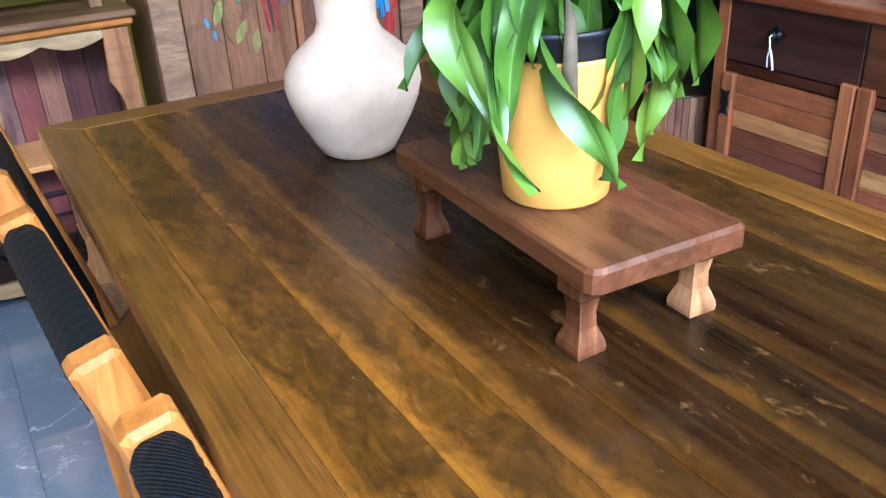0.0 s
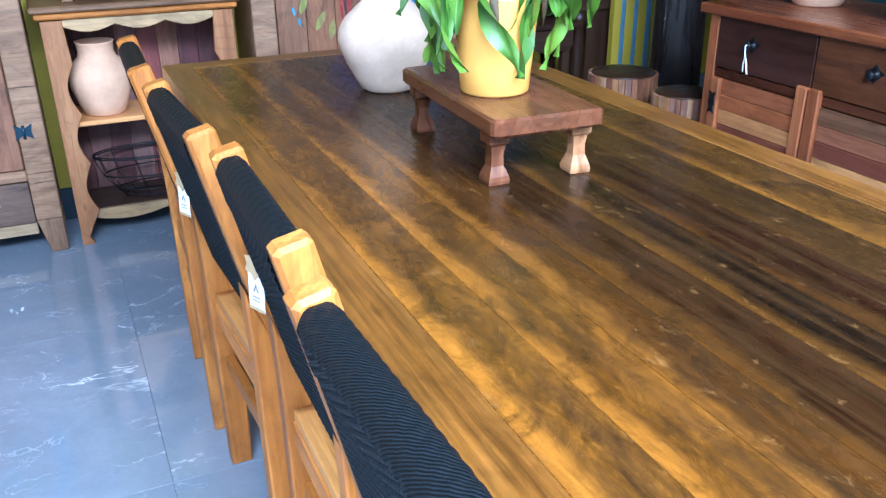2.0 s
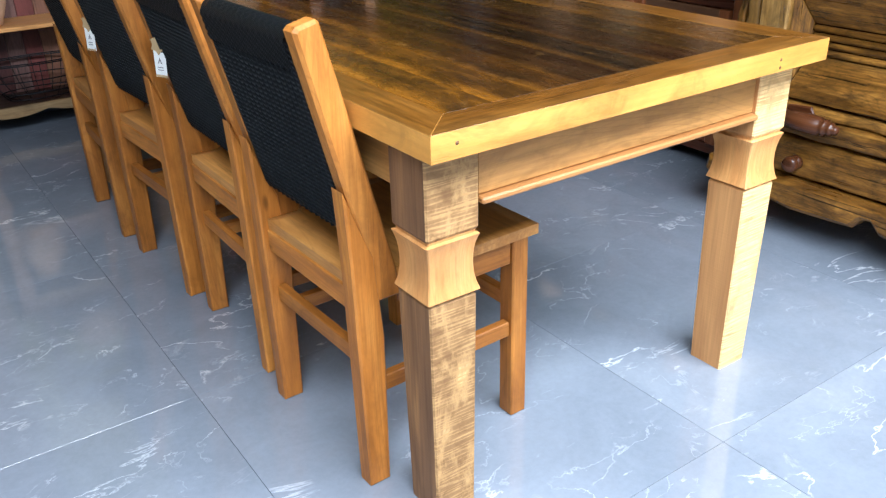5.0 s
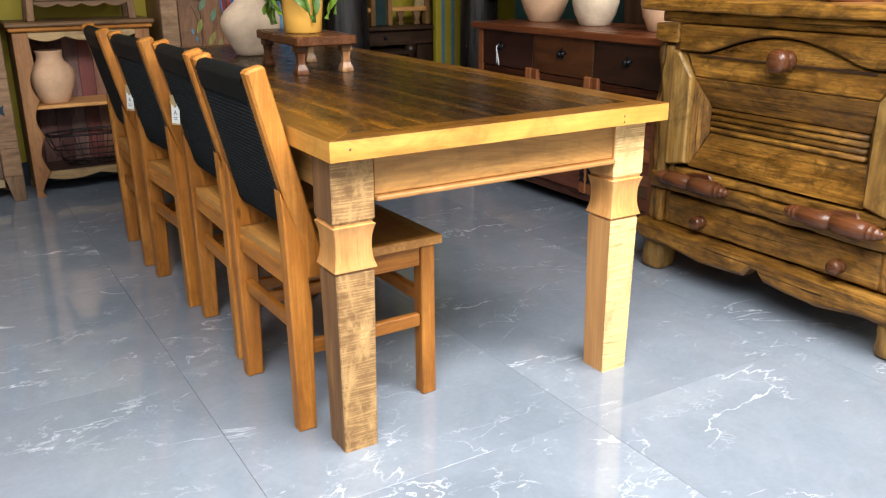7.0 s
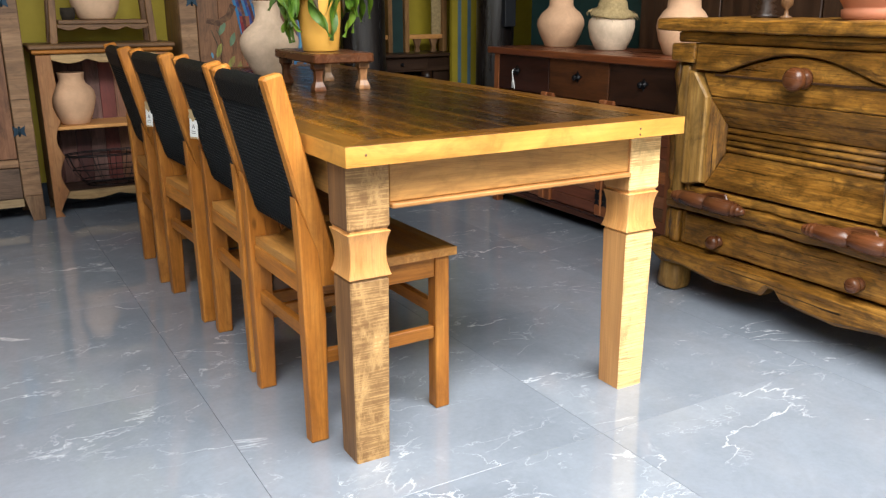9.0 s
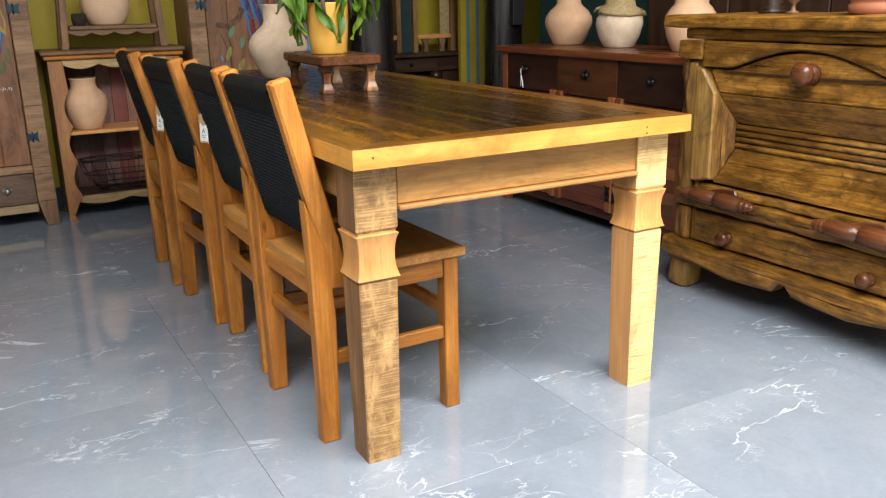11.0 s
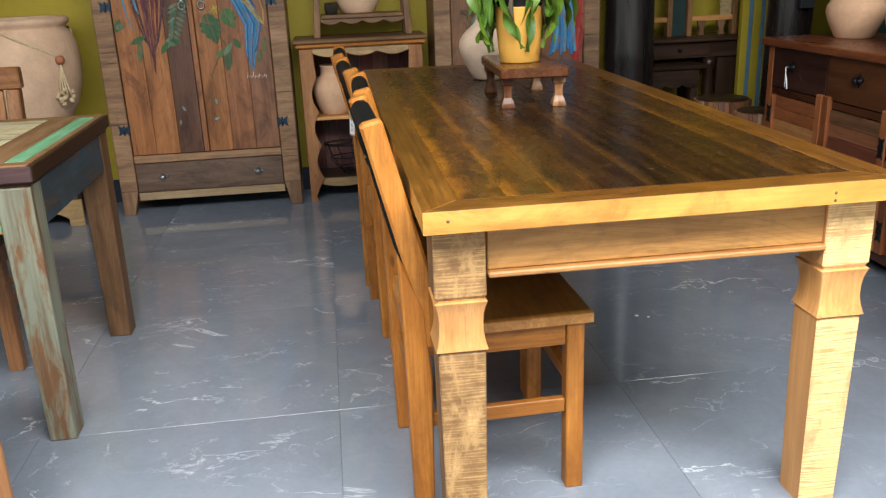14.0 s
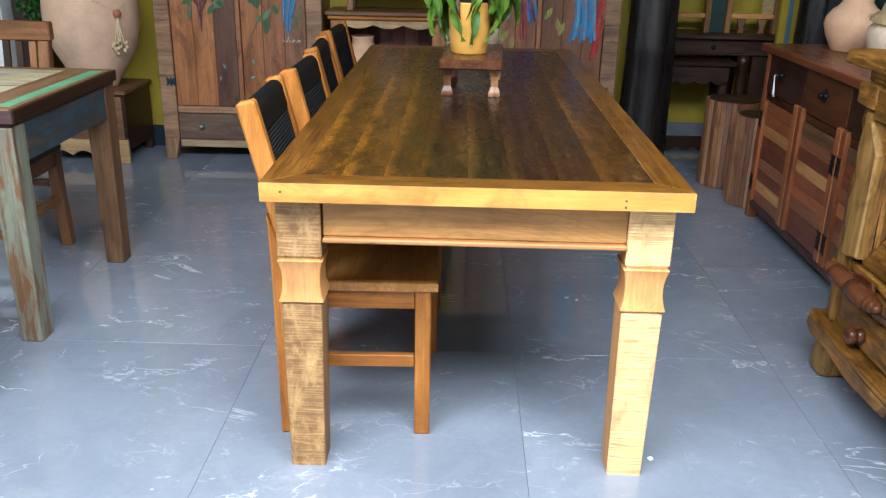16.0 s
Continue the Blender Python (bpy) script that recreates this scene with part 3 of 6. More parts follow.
# striped jamb beside the dark doorway
jamb = thing("striped_jamb", "yellow and blue striped door jamb", "door jamb", pose(2.366, 3.56, 0), kind="structure")
for i in range(6):
    w = (0.045, 0.026, 0.05, 0.026, 0.05, 0.03)[i]
    x0 = (0.0, 0.046, 0.073, 0.124, 0.151, 0.202)[i]
    block("stripe_board", (x0, 0, 0), (x0 + w, 0.04, 3.04), M_YELLOW if i % 2 == 0 else plain("blue_stripe_paint", (0.10, 0.19, 0.26), 0.5), jamb, bev=0.002)

post = thing("door_post", "black-stained rough wooden post with a switch box", "post", pose(2.43, 3.13, 0))
part("trunk", turned(bmesh.new(), [(0.13, 0), (0.125, 0.5), (0.12, 1.2), (0.118, 2.0), (0.115, 3.04)], 20, wobble=0.12), M_PILLAR, post)
block("switch_box", (-0.03, -0.165, 0.92), (0.05, -0.105, 1.12), M_BLACK, post, "dark grey switch box")

pillar = thing("log_pillar", "glossy black-stained round tree trunk pillar", "pillar", pose(1.522, 3.2, 0))
bm = turned(bmesh.new(), [(0.15, 0), (0.147, 0.15), (0.142, 0.4), (0.138, 0.66), (0.1425, 0.69), (0.137, 0.72), (0.135, 1.1), (0.132, 1.6), (0.13, 2.3), (0.128, 3.04)], 32, wobble=0.06)
part("trunk", bm, M_PILLAR, pillar)


# ---- long dining table ----
table = thing("dining_table", "long reclaimed wood dining table with waxed multi-tone plank top", "table", pose(0, 0, 0))
TW, TL, TZ, TH = 0.968, 2.405, 0.78, 0.045
SEAMS = (0.077, 0.174, 0.27, 0.352, 0.464, 0.561, 0.673, 0.77, 0.891)
TINTS = ((0.1376, 0.0592, 0.0088), (0.1104, 0.0464, 0.0072), (0.0544, 0.0224, 0.0056), (0.02, 0.008, 0.0036), (0.0068, 0.0036, 0.0024), (0.0152, 0.0052, 0.0028), (0.0336, 0.0168, 0.0052), (0.088, 0.04, 0.008))
SAP = (0.95, 0.85, 0.65, 0.22, 0.25, 0.18, 0.06, 0.2)
for x0, x1, tint, sap in zip(SEAMS, SEAMS[1:], TINTS, SAP):
    b = box(bmesh.new(), (0, 0, -TH + 0.006), (x1 - x0 - 0.0004, TL - 0.154, 0), 0.0007)
    part("plank", b, M_PLANK, table, tint=tint, m=pose(x0 + 0.0002, 0.077, TZ - 0.0002)).color[3] = sap
BW = 0.0765


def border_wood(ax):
    """Golden wood, multiplied to a mottled dark tone near the planks' on its upward faces."""
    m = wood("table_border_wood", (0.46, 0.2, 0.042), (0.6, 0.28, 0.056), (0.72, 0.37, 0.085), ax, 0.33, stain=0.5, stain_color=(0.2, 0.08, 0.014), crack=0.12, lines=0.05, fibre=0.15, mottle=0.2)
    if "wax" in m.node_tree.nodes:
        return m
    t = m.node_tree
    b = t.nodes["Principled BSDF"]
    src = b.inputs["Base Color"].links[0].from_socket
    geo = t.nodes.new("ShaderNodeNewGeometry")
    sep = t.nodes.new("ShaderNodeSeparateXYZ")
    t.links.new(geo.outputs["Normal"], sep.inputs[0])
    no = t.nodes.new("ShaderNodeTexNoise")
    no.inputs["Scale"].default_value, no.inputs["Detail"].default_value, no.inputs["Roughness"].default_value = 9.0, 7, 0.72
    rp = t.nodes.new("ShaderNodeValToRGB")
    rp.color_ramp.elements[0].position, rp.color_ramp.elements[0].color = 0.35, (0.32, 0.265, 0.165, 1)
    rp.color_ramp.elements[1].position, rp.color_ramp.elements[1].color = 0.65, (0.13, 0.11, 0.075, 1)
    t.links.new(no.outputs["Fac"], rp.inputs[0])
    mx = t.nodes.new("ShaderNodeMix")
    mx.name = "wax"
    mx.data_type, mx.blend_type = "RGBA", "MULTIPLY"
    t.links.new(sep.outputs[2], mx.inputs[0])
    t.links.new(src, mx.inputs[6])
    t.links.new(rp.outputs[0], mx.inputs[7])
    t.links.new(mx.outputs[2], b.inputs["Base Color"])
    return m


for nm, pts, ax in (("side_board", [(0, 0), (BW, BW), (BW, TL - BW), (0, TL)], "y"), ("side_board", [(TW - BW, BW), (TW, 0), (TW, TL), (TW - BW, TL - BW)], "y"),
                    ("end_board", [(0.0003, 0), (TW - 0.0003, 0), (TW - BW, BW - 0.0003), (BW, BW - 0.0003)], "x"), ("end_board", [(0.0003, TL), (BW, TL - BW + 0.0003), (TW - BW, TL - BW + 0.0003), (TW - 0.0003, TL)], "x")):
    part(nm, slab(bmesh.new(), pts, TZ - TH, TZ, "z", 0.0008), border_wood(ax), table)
AP = 0.1
for lo, hi, ax in (((0.13, 0.062, TZ - TH - AP), (TW - 0.13, 0.087, TZ - TH - 0.001), "x"), ((0.13, TL - 0.087, TZ - TH - AP), (TW - 0.13, TL - 0.062, TZ - TH - 0.001), "x"),
                   ((0.045, 0.14, TZ - TH - AP), (0.07, TL - 0.14, TZ - TH - 0.001), "y"), ((TW - 0.07, 0.14, TZ - TH - AP), (TW - 0.045, TL - 0.14, TZ - TH - 0.001), "y")):
    block("apron", lo, hi, apron_wood(ax), table)
for lo, hi, ax in (((0.13, 0.046, TZ - TH - AP - 0.012), (TW - 0.13, 0.09, TZ - TH - AP - 0.0005), "x"), ((0.13, TL - 0.09, TZ - TH - AP - 0.012), (TW - 0.13, TL - 0.052, TZ - TH - AP - 0.0005), "x")):
    block("apron_moulding", lo, hi, golden(ax), table)


def table_leg(cx, cy, tint, skin):
    """Square turned leg: sawn head block, waisted neck, tapered shaft."""
    h = TZ - TH - 0.001
    def stack(rows, bev=0.003):
        b = bmesh.new()
        prev = None
        for z, s, ox, oy in rows:
            ring = [b.verts.new((ox + sx * s, oy + sy * s, z)) for sx, sy in ((-1, -1), (1, -1), (1, 1), (-1, 1))]
            if prev:
                for i in range(4):
                    b.faces.new((prev[i], prev[(i + 1) % 4], ring[(i + 1) % 4], ring[i]))
            else:
                b.faces.new(ring)
            prev = ring
        b.faces.new(prev)
        bmesh.ops.recalc_face_normals(b, faces=b.faces[:])
        ed = [e for e in b.edges if abs((e.verts[0].co - e.verts[1].co).normalized().z) > 0.5]
        bmesh.ops.bevel(b, geom=ed, offset=bev, segments=1, affect="EDGES", profile=0.6)
        return b
    leg = part("leg", stack([(0, 0.0435, 0, 0), (0.25, 0.0465, 0, 0), (0.42, 0.0485, 0, 0), (0.4585, 0.049, 0, 0), (0.463, 0.046, 0, 0)]), M_SAWN, table, "tapered rough-sawn leg with waisted neck", tint, pose(cx, cy, 0))
    leg.color[3] = skin
    ring = [(0.4635, 0.046, 0, 0), (0.467, 0.046, 0, 0)] + [(0.469 + 0.104 * i / 14, 0.0455 + 0.0085 * abs(2 * i / 14 - 1) ** 2.3, 0, 0) for i in range(15)] + [(0.575, 0.048, 0, 0), (0.58, 0.048, 0, 0)]
    part("neck", stack(ring, 0.002), golden("z"), leg, "smooth waisted neck")
    part("head_block", stack([(0.5805, 0.049, 0, 0), (0.586, 0.0525, 0, 0), (h, 0.0525, 0, 0)]), M_SAWN, leg, "", tint).color[3] = skin


table_leg(0.074, 0.105, (0.72, 0.65, 0.58), 0.98)
table_leg(TW - 0.078, 0.105, (0.95, 0.92, 0.9), 0.25)
table_leg(0.074, TL - 0.105, (0.6, 0.5, 0.42), 0.6)
table_leg(TW - 0.074, TL - 0.105, (0.6, 0.5, 0.42), 0.6)
for x, z in ((0.047, TZ - 0.02), (0.815, TZ - 0.021), (0.815, TZ - 0.036)):
    part("peg", turned(bmesh.new(), [(0.0032, -0.0012), (0.003, -0.0016)], 10, "y"), brown("y"), table, "dark wooden peg", m=pose(x, 0.001, z))


# ---- chairs at the long table ----
def cord_chair():
    """Honey wood chair with a back of black cord; it faces +x, its rear feet at x = -0.03."""
    ch = thing("dining_chair", "honey-coloured wooden dining chair with black woven cord back", "chair", pose(0, 0, 0), "chairs along the table")
    W = 0.205
    for s in (-1, 1):
        y0, y1 = sorted((s * W, s * (W - 0.042)))
        part("rear_leg", slab(bmesh.new(), [(-0.03, 0), (0.016, 0), (0.024, 0.33), (0.012, 0.5), (-0.041, 0.634), (-0.036, 0.5)], y0, y1, "y", 0.004), honey("z"), ch)
        part("back_post", slab(bmesh.new(), [(0.012, 0.405), (0.066, 0.405), (0.058, 0.47), (-0.054, 0.915), (-0.06, 0.92), (-0.094, 0.912), (-0.101, 0.905), (0.0, 0.49)], y0 + 0.0015, y1 - 0.0015, "y", 0.006), honey("z"), ch)
        part("front_leg", box(bmesh.new(), (0.335, y0, 0), (0.377, y1, 0.433), 0.003), honey("z"), ch)
        ya, yb = sorted((s * (W - 0.006), s * (W - 0.03)))
        part("side_apron", box(bmesh.new(), (0.071, ya, 0.378), (0.334, yb, 0.4325), 0.002), honey("x"), ch)
        part("side_stretcher", box(bmesh.new(), (0.022, ya + 0.002, 0.205), (0.334, yb - 0.002, 0.24), 0.002), honey("x"), ch)
    part("rear_stretcher", box(bmesh.new(), (-0.016, -W + 0.043, 0.262), (0.004, W - 0.043, 0.298), 0.002), honey("y"), ch)
    part("front_stretcher", box(bmesh.new(), (0.345, -W + 0.043, 0.262), (0.366, W - 0.043, 0.297), 0.002), honey("y"), ch)
    part("rear_apron", box(bmesh.new(), (-0.024, -W + 0.043, 0.384), (0.004, W - 0.043, 0.433), 0.002), honey("y"), ch)
    part("front_apron", box(bmesh.new(), (0.342, -W + 0.043, 0.378), (0.366, W - 0.043, 0.4325), 0.002), honey("y"), ch)
    b = bmesh.new()
    nx, ny = 12, 14
    rows = []
    for top in (1, 0):
        grid = []
        for i in range(nx + 1):
            x = -0.02 + 0.415 * i / nx
            row = []
            for j in range(ny + 1):
                s = j / ny * 2 - 1
                half = W + 0.008 if x > 0.075 else W - 0.044
                dip = 0.009 * max(0, 1 - s * s * 1.15) * max(0, math.sin(math.pi * min(1, max(0, (x - 0.03) / 0.34)))) if top else 0
                row.append(b.verts.new((x, s * half, (0.456 - dip) if top else 0.434)))
            grid.append(row)
        rows.append(grid)
    fs = []
    for g_, flip in ((rows[0], False), (rows[1], True)):
        for i in range(nx):
            for j in range(ny):
                q = (g_[i][j], g_[i + 1][j], g_[i + 1][j + 1], g_[i][j + 1])
                f = b.faces.new(q[::-1] if flip else q)
                f.smooth = True
    edge = [(i, 0) for i in range(nx)] + [(nx, j) for j in range(ny)] + [(i, ny) for i in range(nx, 0, -1)] + [(0, j) for j in range(ny, 0, -1)]
    for (i, j), (k, l) in zip(edge, edge[1:] + edge[:1]):
        b.faces.new((rows[0][i][j], rows[0][k][l], rows[1][k][l], rows[1][i][j]))
    bmesh.ops.recalc_face_normals(b, faces=b.faces[:])
    part("seat", b, wood("seat_wood", (0.36, 0.14, 0.03), (0.54, 0.24, 0.055), (0.64, 0.32, 0.09), "y", 0.35, stain=0.3, stain_color=(0.16, 0.06, 0.02)), ch, "scooped wooden seat")
    def line(z, off):
        """The back's plane: a point at height z, off metres in front of its middle."""
        return 0.039 - (z - 0.405) * 0.236 + off
    for z, r in ((0.885, 0.012), (0.545, 0.011)):
        part("cord_rail", tube(bmesh.new(), [(line(z, 0), -W + 0.041, z), (line(z, 0), W - 0.041, z)], r, 10), honey("y"), ch)
    b = bmesh.new()
    path = []
    zt, zb, hw = 0.885, 0.545, 0.0155
    for a in range(0, 181, 30):
        path.append((line(zt, 0) + hw * math.cos(radians(a)), zt + hw * math.sin(radians(a))))
    for k in range(1, 5):
        z = zt + (zb - zt) * k / 5
        path.append((line(z, -hw), z))
    for a in range(180, 361, 45):
        path.append((line(zb, 0) + hw * math.cos(radians(a)), zb + hw * math.sin(radians(a))))
    for k in range(1, 5):
        z = zb + (zt - zb) * k / 5
        path.append((line(z, hw), z))
    tube(b, [(x, 0, z) for x, z in path], 0.0076, 8, True)
    me = bpy.data.meshes.new("cord")
    b.to_mesh(me)
    b.free()
    me.materials.append(M_STRAND)
    n = 17
    span = 2 * (W - 0.051)
    for i in range(n):
        part("cord", me, None, ch, "", m=pose(0, -span / 2 + span * i / (n - 1), 0))
    # tight cross weave over the upper part of the back
    b = bmesh.new()
    cols = 60
    prof = []
    for z in np.linspace(0.838, 0.885, 16):
        prof.append((line(z, -0.0245), z))
    for a in range(165, -1, -15):
        prof.append((line(0.885, 0) + 0.0245 * math.cos(radians(a)), 0.885 + 0.0245 * math.sin(radians(a))))
    for z in np.linspace(0.878, 0.838, 14):
        prof.append((line(z, 0.0245), z))
    grid = []
    for i, (x, z) in enumerate(prof):
        row = []
        for j in range(cols + 1):
            up = 0.0009 if (i // 2 + j // 2) % 2 else -0.0007
            row.append(b.verts.new((x + up * (-1 if i < 16 else 1 if i > 26 else 0), -W + 0.043 + 2 * (W - 0.043) * j / cols, z + (up if 16 <= i <= 26 else 0))))
        grid.append(row)
    for a, c in zip(grid, grid[1:]):
        for j in range(cols):
            b.faces.new((a[j], a[j + 1], c[j + 1], c[j])).smooth = True
    bmesh.ops.recalc_face_normals(b, faces=b.faces[:])
    part("cross_weave", b, M_CORD, ch, "tightly woven black cord")
    return ch


first = cord_chair()
first.matrix_basis = pose(-0.002, 0.416, 0, 0, 0, 1.6)
CHAIRS = [first] + [copy_thing(first, pose(x, y, 0, 0, 0, a)) for x, y, a in ((0.009, 0.907, -0.6), (-0.018, 1.397, 3.2), (-0.034, 1.918, -1.8))]


# ---- serving stand, plant and vase on the table ----
stand = thing("serving_stand", "low reddish-brown wooden serving stand on four waisted feet", "stand", pose(0.484, 1.298, TZ + 0.0005, 0, 0, -2.6))
part("board", slab(bmesh.new(), [(-0.107, -0.214), (-0.103, -0.223), (-0.094, -0.228), (0.099, -0.228), (0.106, -0.222), (0.107, 0.222), (0.1, 0.229), (-0.1, 0.229), (-0.107, 0.222)], 0.092, 0.1245, "z", 0.005), stand_wood("y"), stand)
for sx in (-1, 1):
    for sy in (-1, 1):
        b = bmesh.new()
        prev = None
        for z, s in ((0, 0.023), (0.006, 0.024), (0.014, 0.0225), (0.032, 0.0145), (0.05, 0.0135), (0.068, 0.0165), (0.074, 0.0225), (0.0915, 0.0225)):
            ring = [b.verts.new((p * s, q * s, z)) for p, q in ((-1, -1), (1, -1), (1, 1), (-1, 1))]
            if prev:
                for i in range(4):
                    b.faces.new((prev[i], prev[(i + 1) % 4], ring[(i + 1) % 4], ring[i]))
            else:
                b.faces.new(ring)
            prev = ring
        b.faces.new(prev)
        bmesh.ops.recalc_face_normals(b, faces=b.faces[:])
        part("foot", b, stand_leg_wood("z") if sx < 0 else wood("pale_foot_wood", (0.16, 0.06, 0.022), (0.4, 0.2, 0.085), (0.58, 0.34, 0.17), "z", 0.35, mottle=0.4, stain=0.5, stain_color=(0.1, 0.03, 0.014)), stand, "pale waisted foot" if sx > 0 else "dark waisted foot", m=pose(sx * 0.081, sy * 0.178, 0, 0, 0, random.uniform(-4, 4)) @ Matrix.Diagonal((0.84, 0.84, 1, 1)))

plant = thing("potted_plant", "leafy green plant with drooping broad leaves in a yellow pot", "plant", pose(0.467, 1.264, TZ + 0.1255))
PH = 0.175
part("pot", turned(bmesh.new(), [(0.001, 0), (0.060, 0), (0.064, 0.004), (0.068, 0.05), (0.0735, 0.11), (0.0785, PH - 0.004), (0.0785, PH), (0.0745, PH), (0.0735, PH - 0.02), (0.02, PH - 0.03), (0.001, PH - 0.03)], 40, cap=False), M_POT, plant, "smooth yellow tapered pot")
part("inner_pot", turned(bmesh.new(), [(0.0725, PH - 0.02), (0.0735, PH + 0.022), (0.0765, PH + 0.024), (0.0765, PH + 0.03), (0.0715, PH + 0.03), (0.069, PH + 0.005)], 36, cap=False), M_BLACK, plant, "black nursery pot")
part("soil", turned(bmesh.new(), [(0.001, PH + 0.015), (0.04, PH + 0.013), (0.0695, PH + 0.008)], 24, wobble=0.1, cap=False), M_SOIL, plant)


def leaf_mesh(length, width, droop, rise, lean, seed):
    """A broad pointed leaf that arches out along +x and hangs down, with a folded midrib and wavy rim."""
    b = bmesh.new()
    uvl = b.loops.layers.uv.new("UVMap")
    n, m = 16, 6
    p, ang = Vector((0, 0, 0)), rise
    step = length / n
    rows = []
    for i in range(n + 1):
        s = i / n
        tdir = Vector((math.cos(ang), 0, math.sin(ang)))
        nrm = Vector((-tdir.z, 0, tdir.x))
        w = width * (0.10 + 0.9 * math.sin(math.pi * min(1, s ** 0.85)) ** 0.9) * (1 if s < 0.985 else 0.1)
        row = []
        for j in range(m + 1):
            q = j / m * 2 - 1
            fold = 0.33 * abs(q) * w
            ripple = 0.015 * q * q * math.sin(s * 11 + seed * 3 + (2 if q > 0 else 0))
            sway = lean * s * s + 0.016 * s * math.sin(s * 5.5 + seed * 1.7)
            row.append((b.verts.new(p + Vector((0, q * w * 0.5 + sway, 0)) + nrm * (fold + ripple)), q, s))
        rows.append(row)
        p = p + tdir * step
        ang = max(-1.36 - 0.3 * ((seed * 0.37) % 1.0), ang - droop * step * (0.4 + 1.6 * math.exp(-((s - 0.28) / 0.22) ** 2)))
    for a, c in zip(rows, rows[1:]):
        for j in range(m):
            quad = (a[j], a[j + 1], c[j + 1], c[j])
            f = b.faces.new([v for v, _, _ in quad])
            f.smooth = True
            for lp, (_, q, s) in zip(f.loops, quad):
                lp[uvl].uv = (q, s)
    me = bpy.data.meshes.new("leaf")
    b.to_mesh(me)
    b.free()
    me.materials.append(M_LEAF)
    return me


rng = random.Random(5)
LEAVES = [leaf_mesh(rng.uniform(0.2, 0.33), rng.uniform(0.04, 0.06), rng.uniform(9.5, 13), rng.uniform(0.2, 0.85), rng.uniform(-0.08, 0.08), k) for k in range(12)]
STEMS = ((0.0, 0.0, 0.30), (-0.03, 0.015, 0.245), (0.028, -0.01, 0.265), (0.01, 0.03, 0.35))
for x, y, h in STEMS:
    part("stem", tube(bmesh.new(), [(x * 0.7, y * 0.7, PH), (x, y, PH + h * 0.4), (x * 1.3, y * 1.3, h + 0.02)], [0.009, 0.008, 0.006], 8), M_GREENVINE, plant)
for k in range(118):
    x, y, h = STEMS[k % 4]
    a = k * 137.5 + rng.uniform(-14, 14)
    z = h - 0.03 + 0.055 * rng.random() - 0.02 * (k // 16 == 0) - (0.045 if k >= 84 else 0.0)
    s = rng.uniform(0.78, 1.05) * (0.84 if k >= 84 else 1.0)
    if k % 5 and 222 < a % 360 < 298:
        continue
    part("leaf", LEAVES[k % 12], None, plant, m=pose(x * 1.2, y * 1.2, z, rng.uniform(-28, 28), rng.uniform(-10, 18), a) @ Matrix.Scale(s, 4))
b = bmesh.new()
for k in range(5):
    a = k * 1.4
    tube(b, [(0.05 * math.cos(a), 0.05 * math.sin(a), 0.25), (0.078 * math.cos(a), 0.078 * math.sin(a), 0.22), (0.088 * math.cos(a), 0.088 * math.sin(a), 0.17), (0.086 * math.cos(a + 0.1), 0.086 * math.sin(a + 0.1), 0.12)], [0.003, 0.006, 0.008, 0.001], 6)
part("withered_leaf", warp(b, 0.004, 40), plain("withered_leaf", (0.10, 0.075, 0.045), 0.8, 0.4, 30), plant, "brown withered leaves")

vase = part("vase", turned(bmesh.new(), [(0.001, 0), (0.066, 0), (0.076, 0.006), (0.093, 0.035), (0.117, 0.08), (0.133, 0.12), (0.1385, 0.15), (0.135, 0.178), (0.118, 0.207), (0.09, 0.233), (0.068, 0.253), (0.059, 0.275), (0.06, 0.32), (0.066, 0.345), (0.07, 0.35), (0.063, 0.35), (0.053, 0.32), (0.05, 0.28), (0.03, 0.25), (0.001, 0.25)], 48, wobble=0.02, cap=False), M_TANCLAY, None)
vase.matrix_basis = pose(0.482, 1.862, TZ) @ Matrix.Diagonal((0.875, 0.875, 0.85, 1))
tagged(vase, "tall pale whitewashed clay vase standing on the table", "vase")


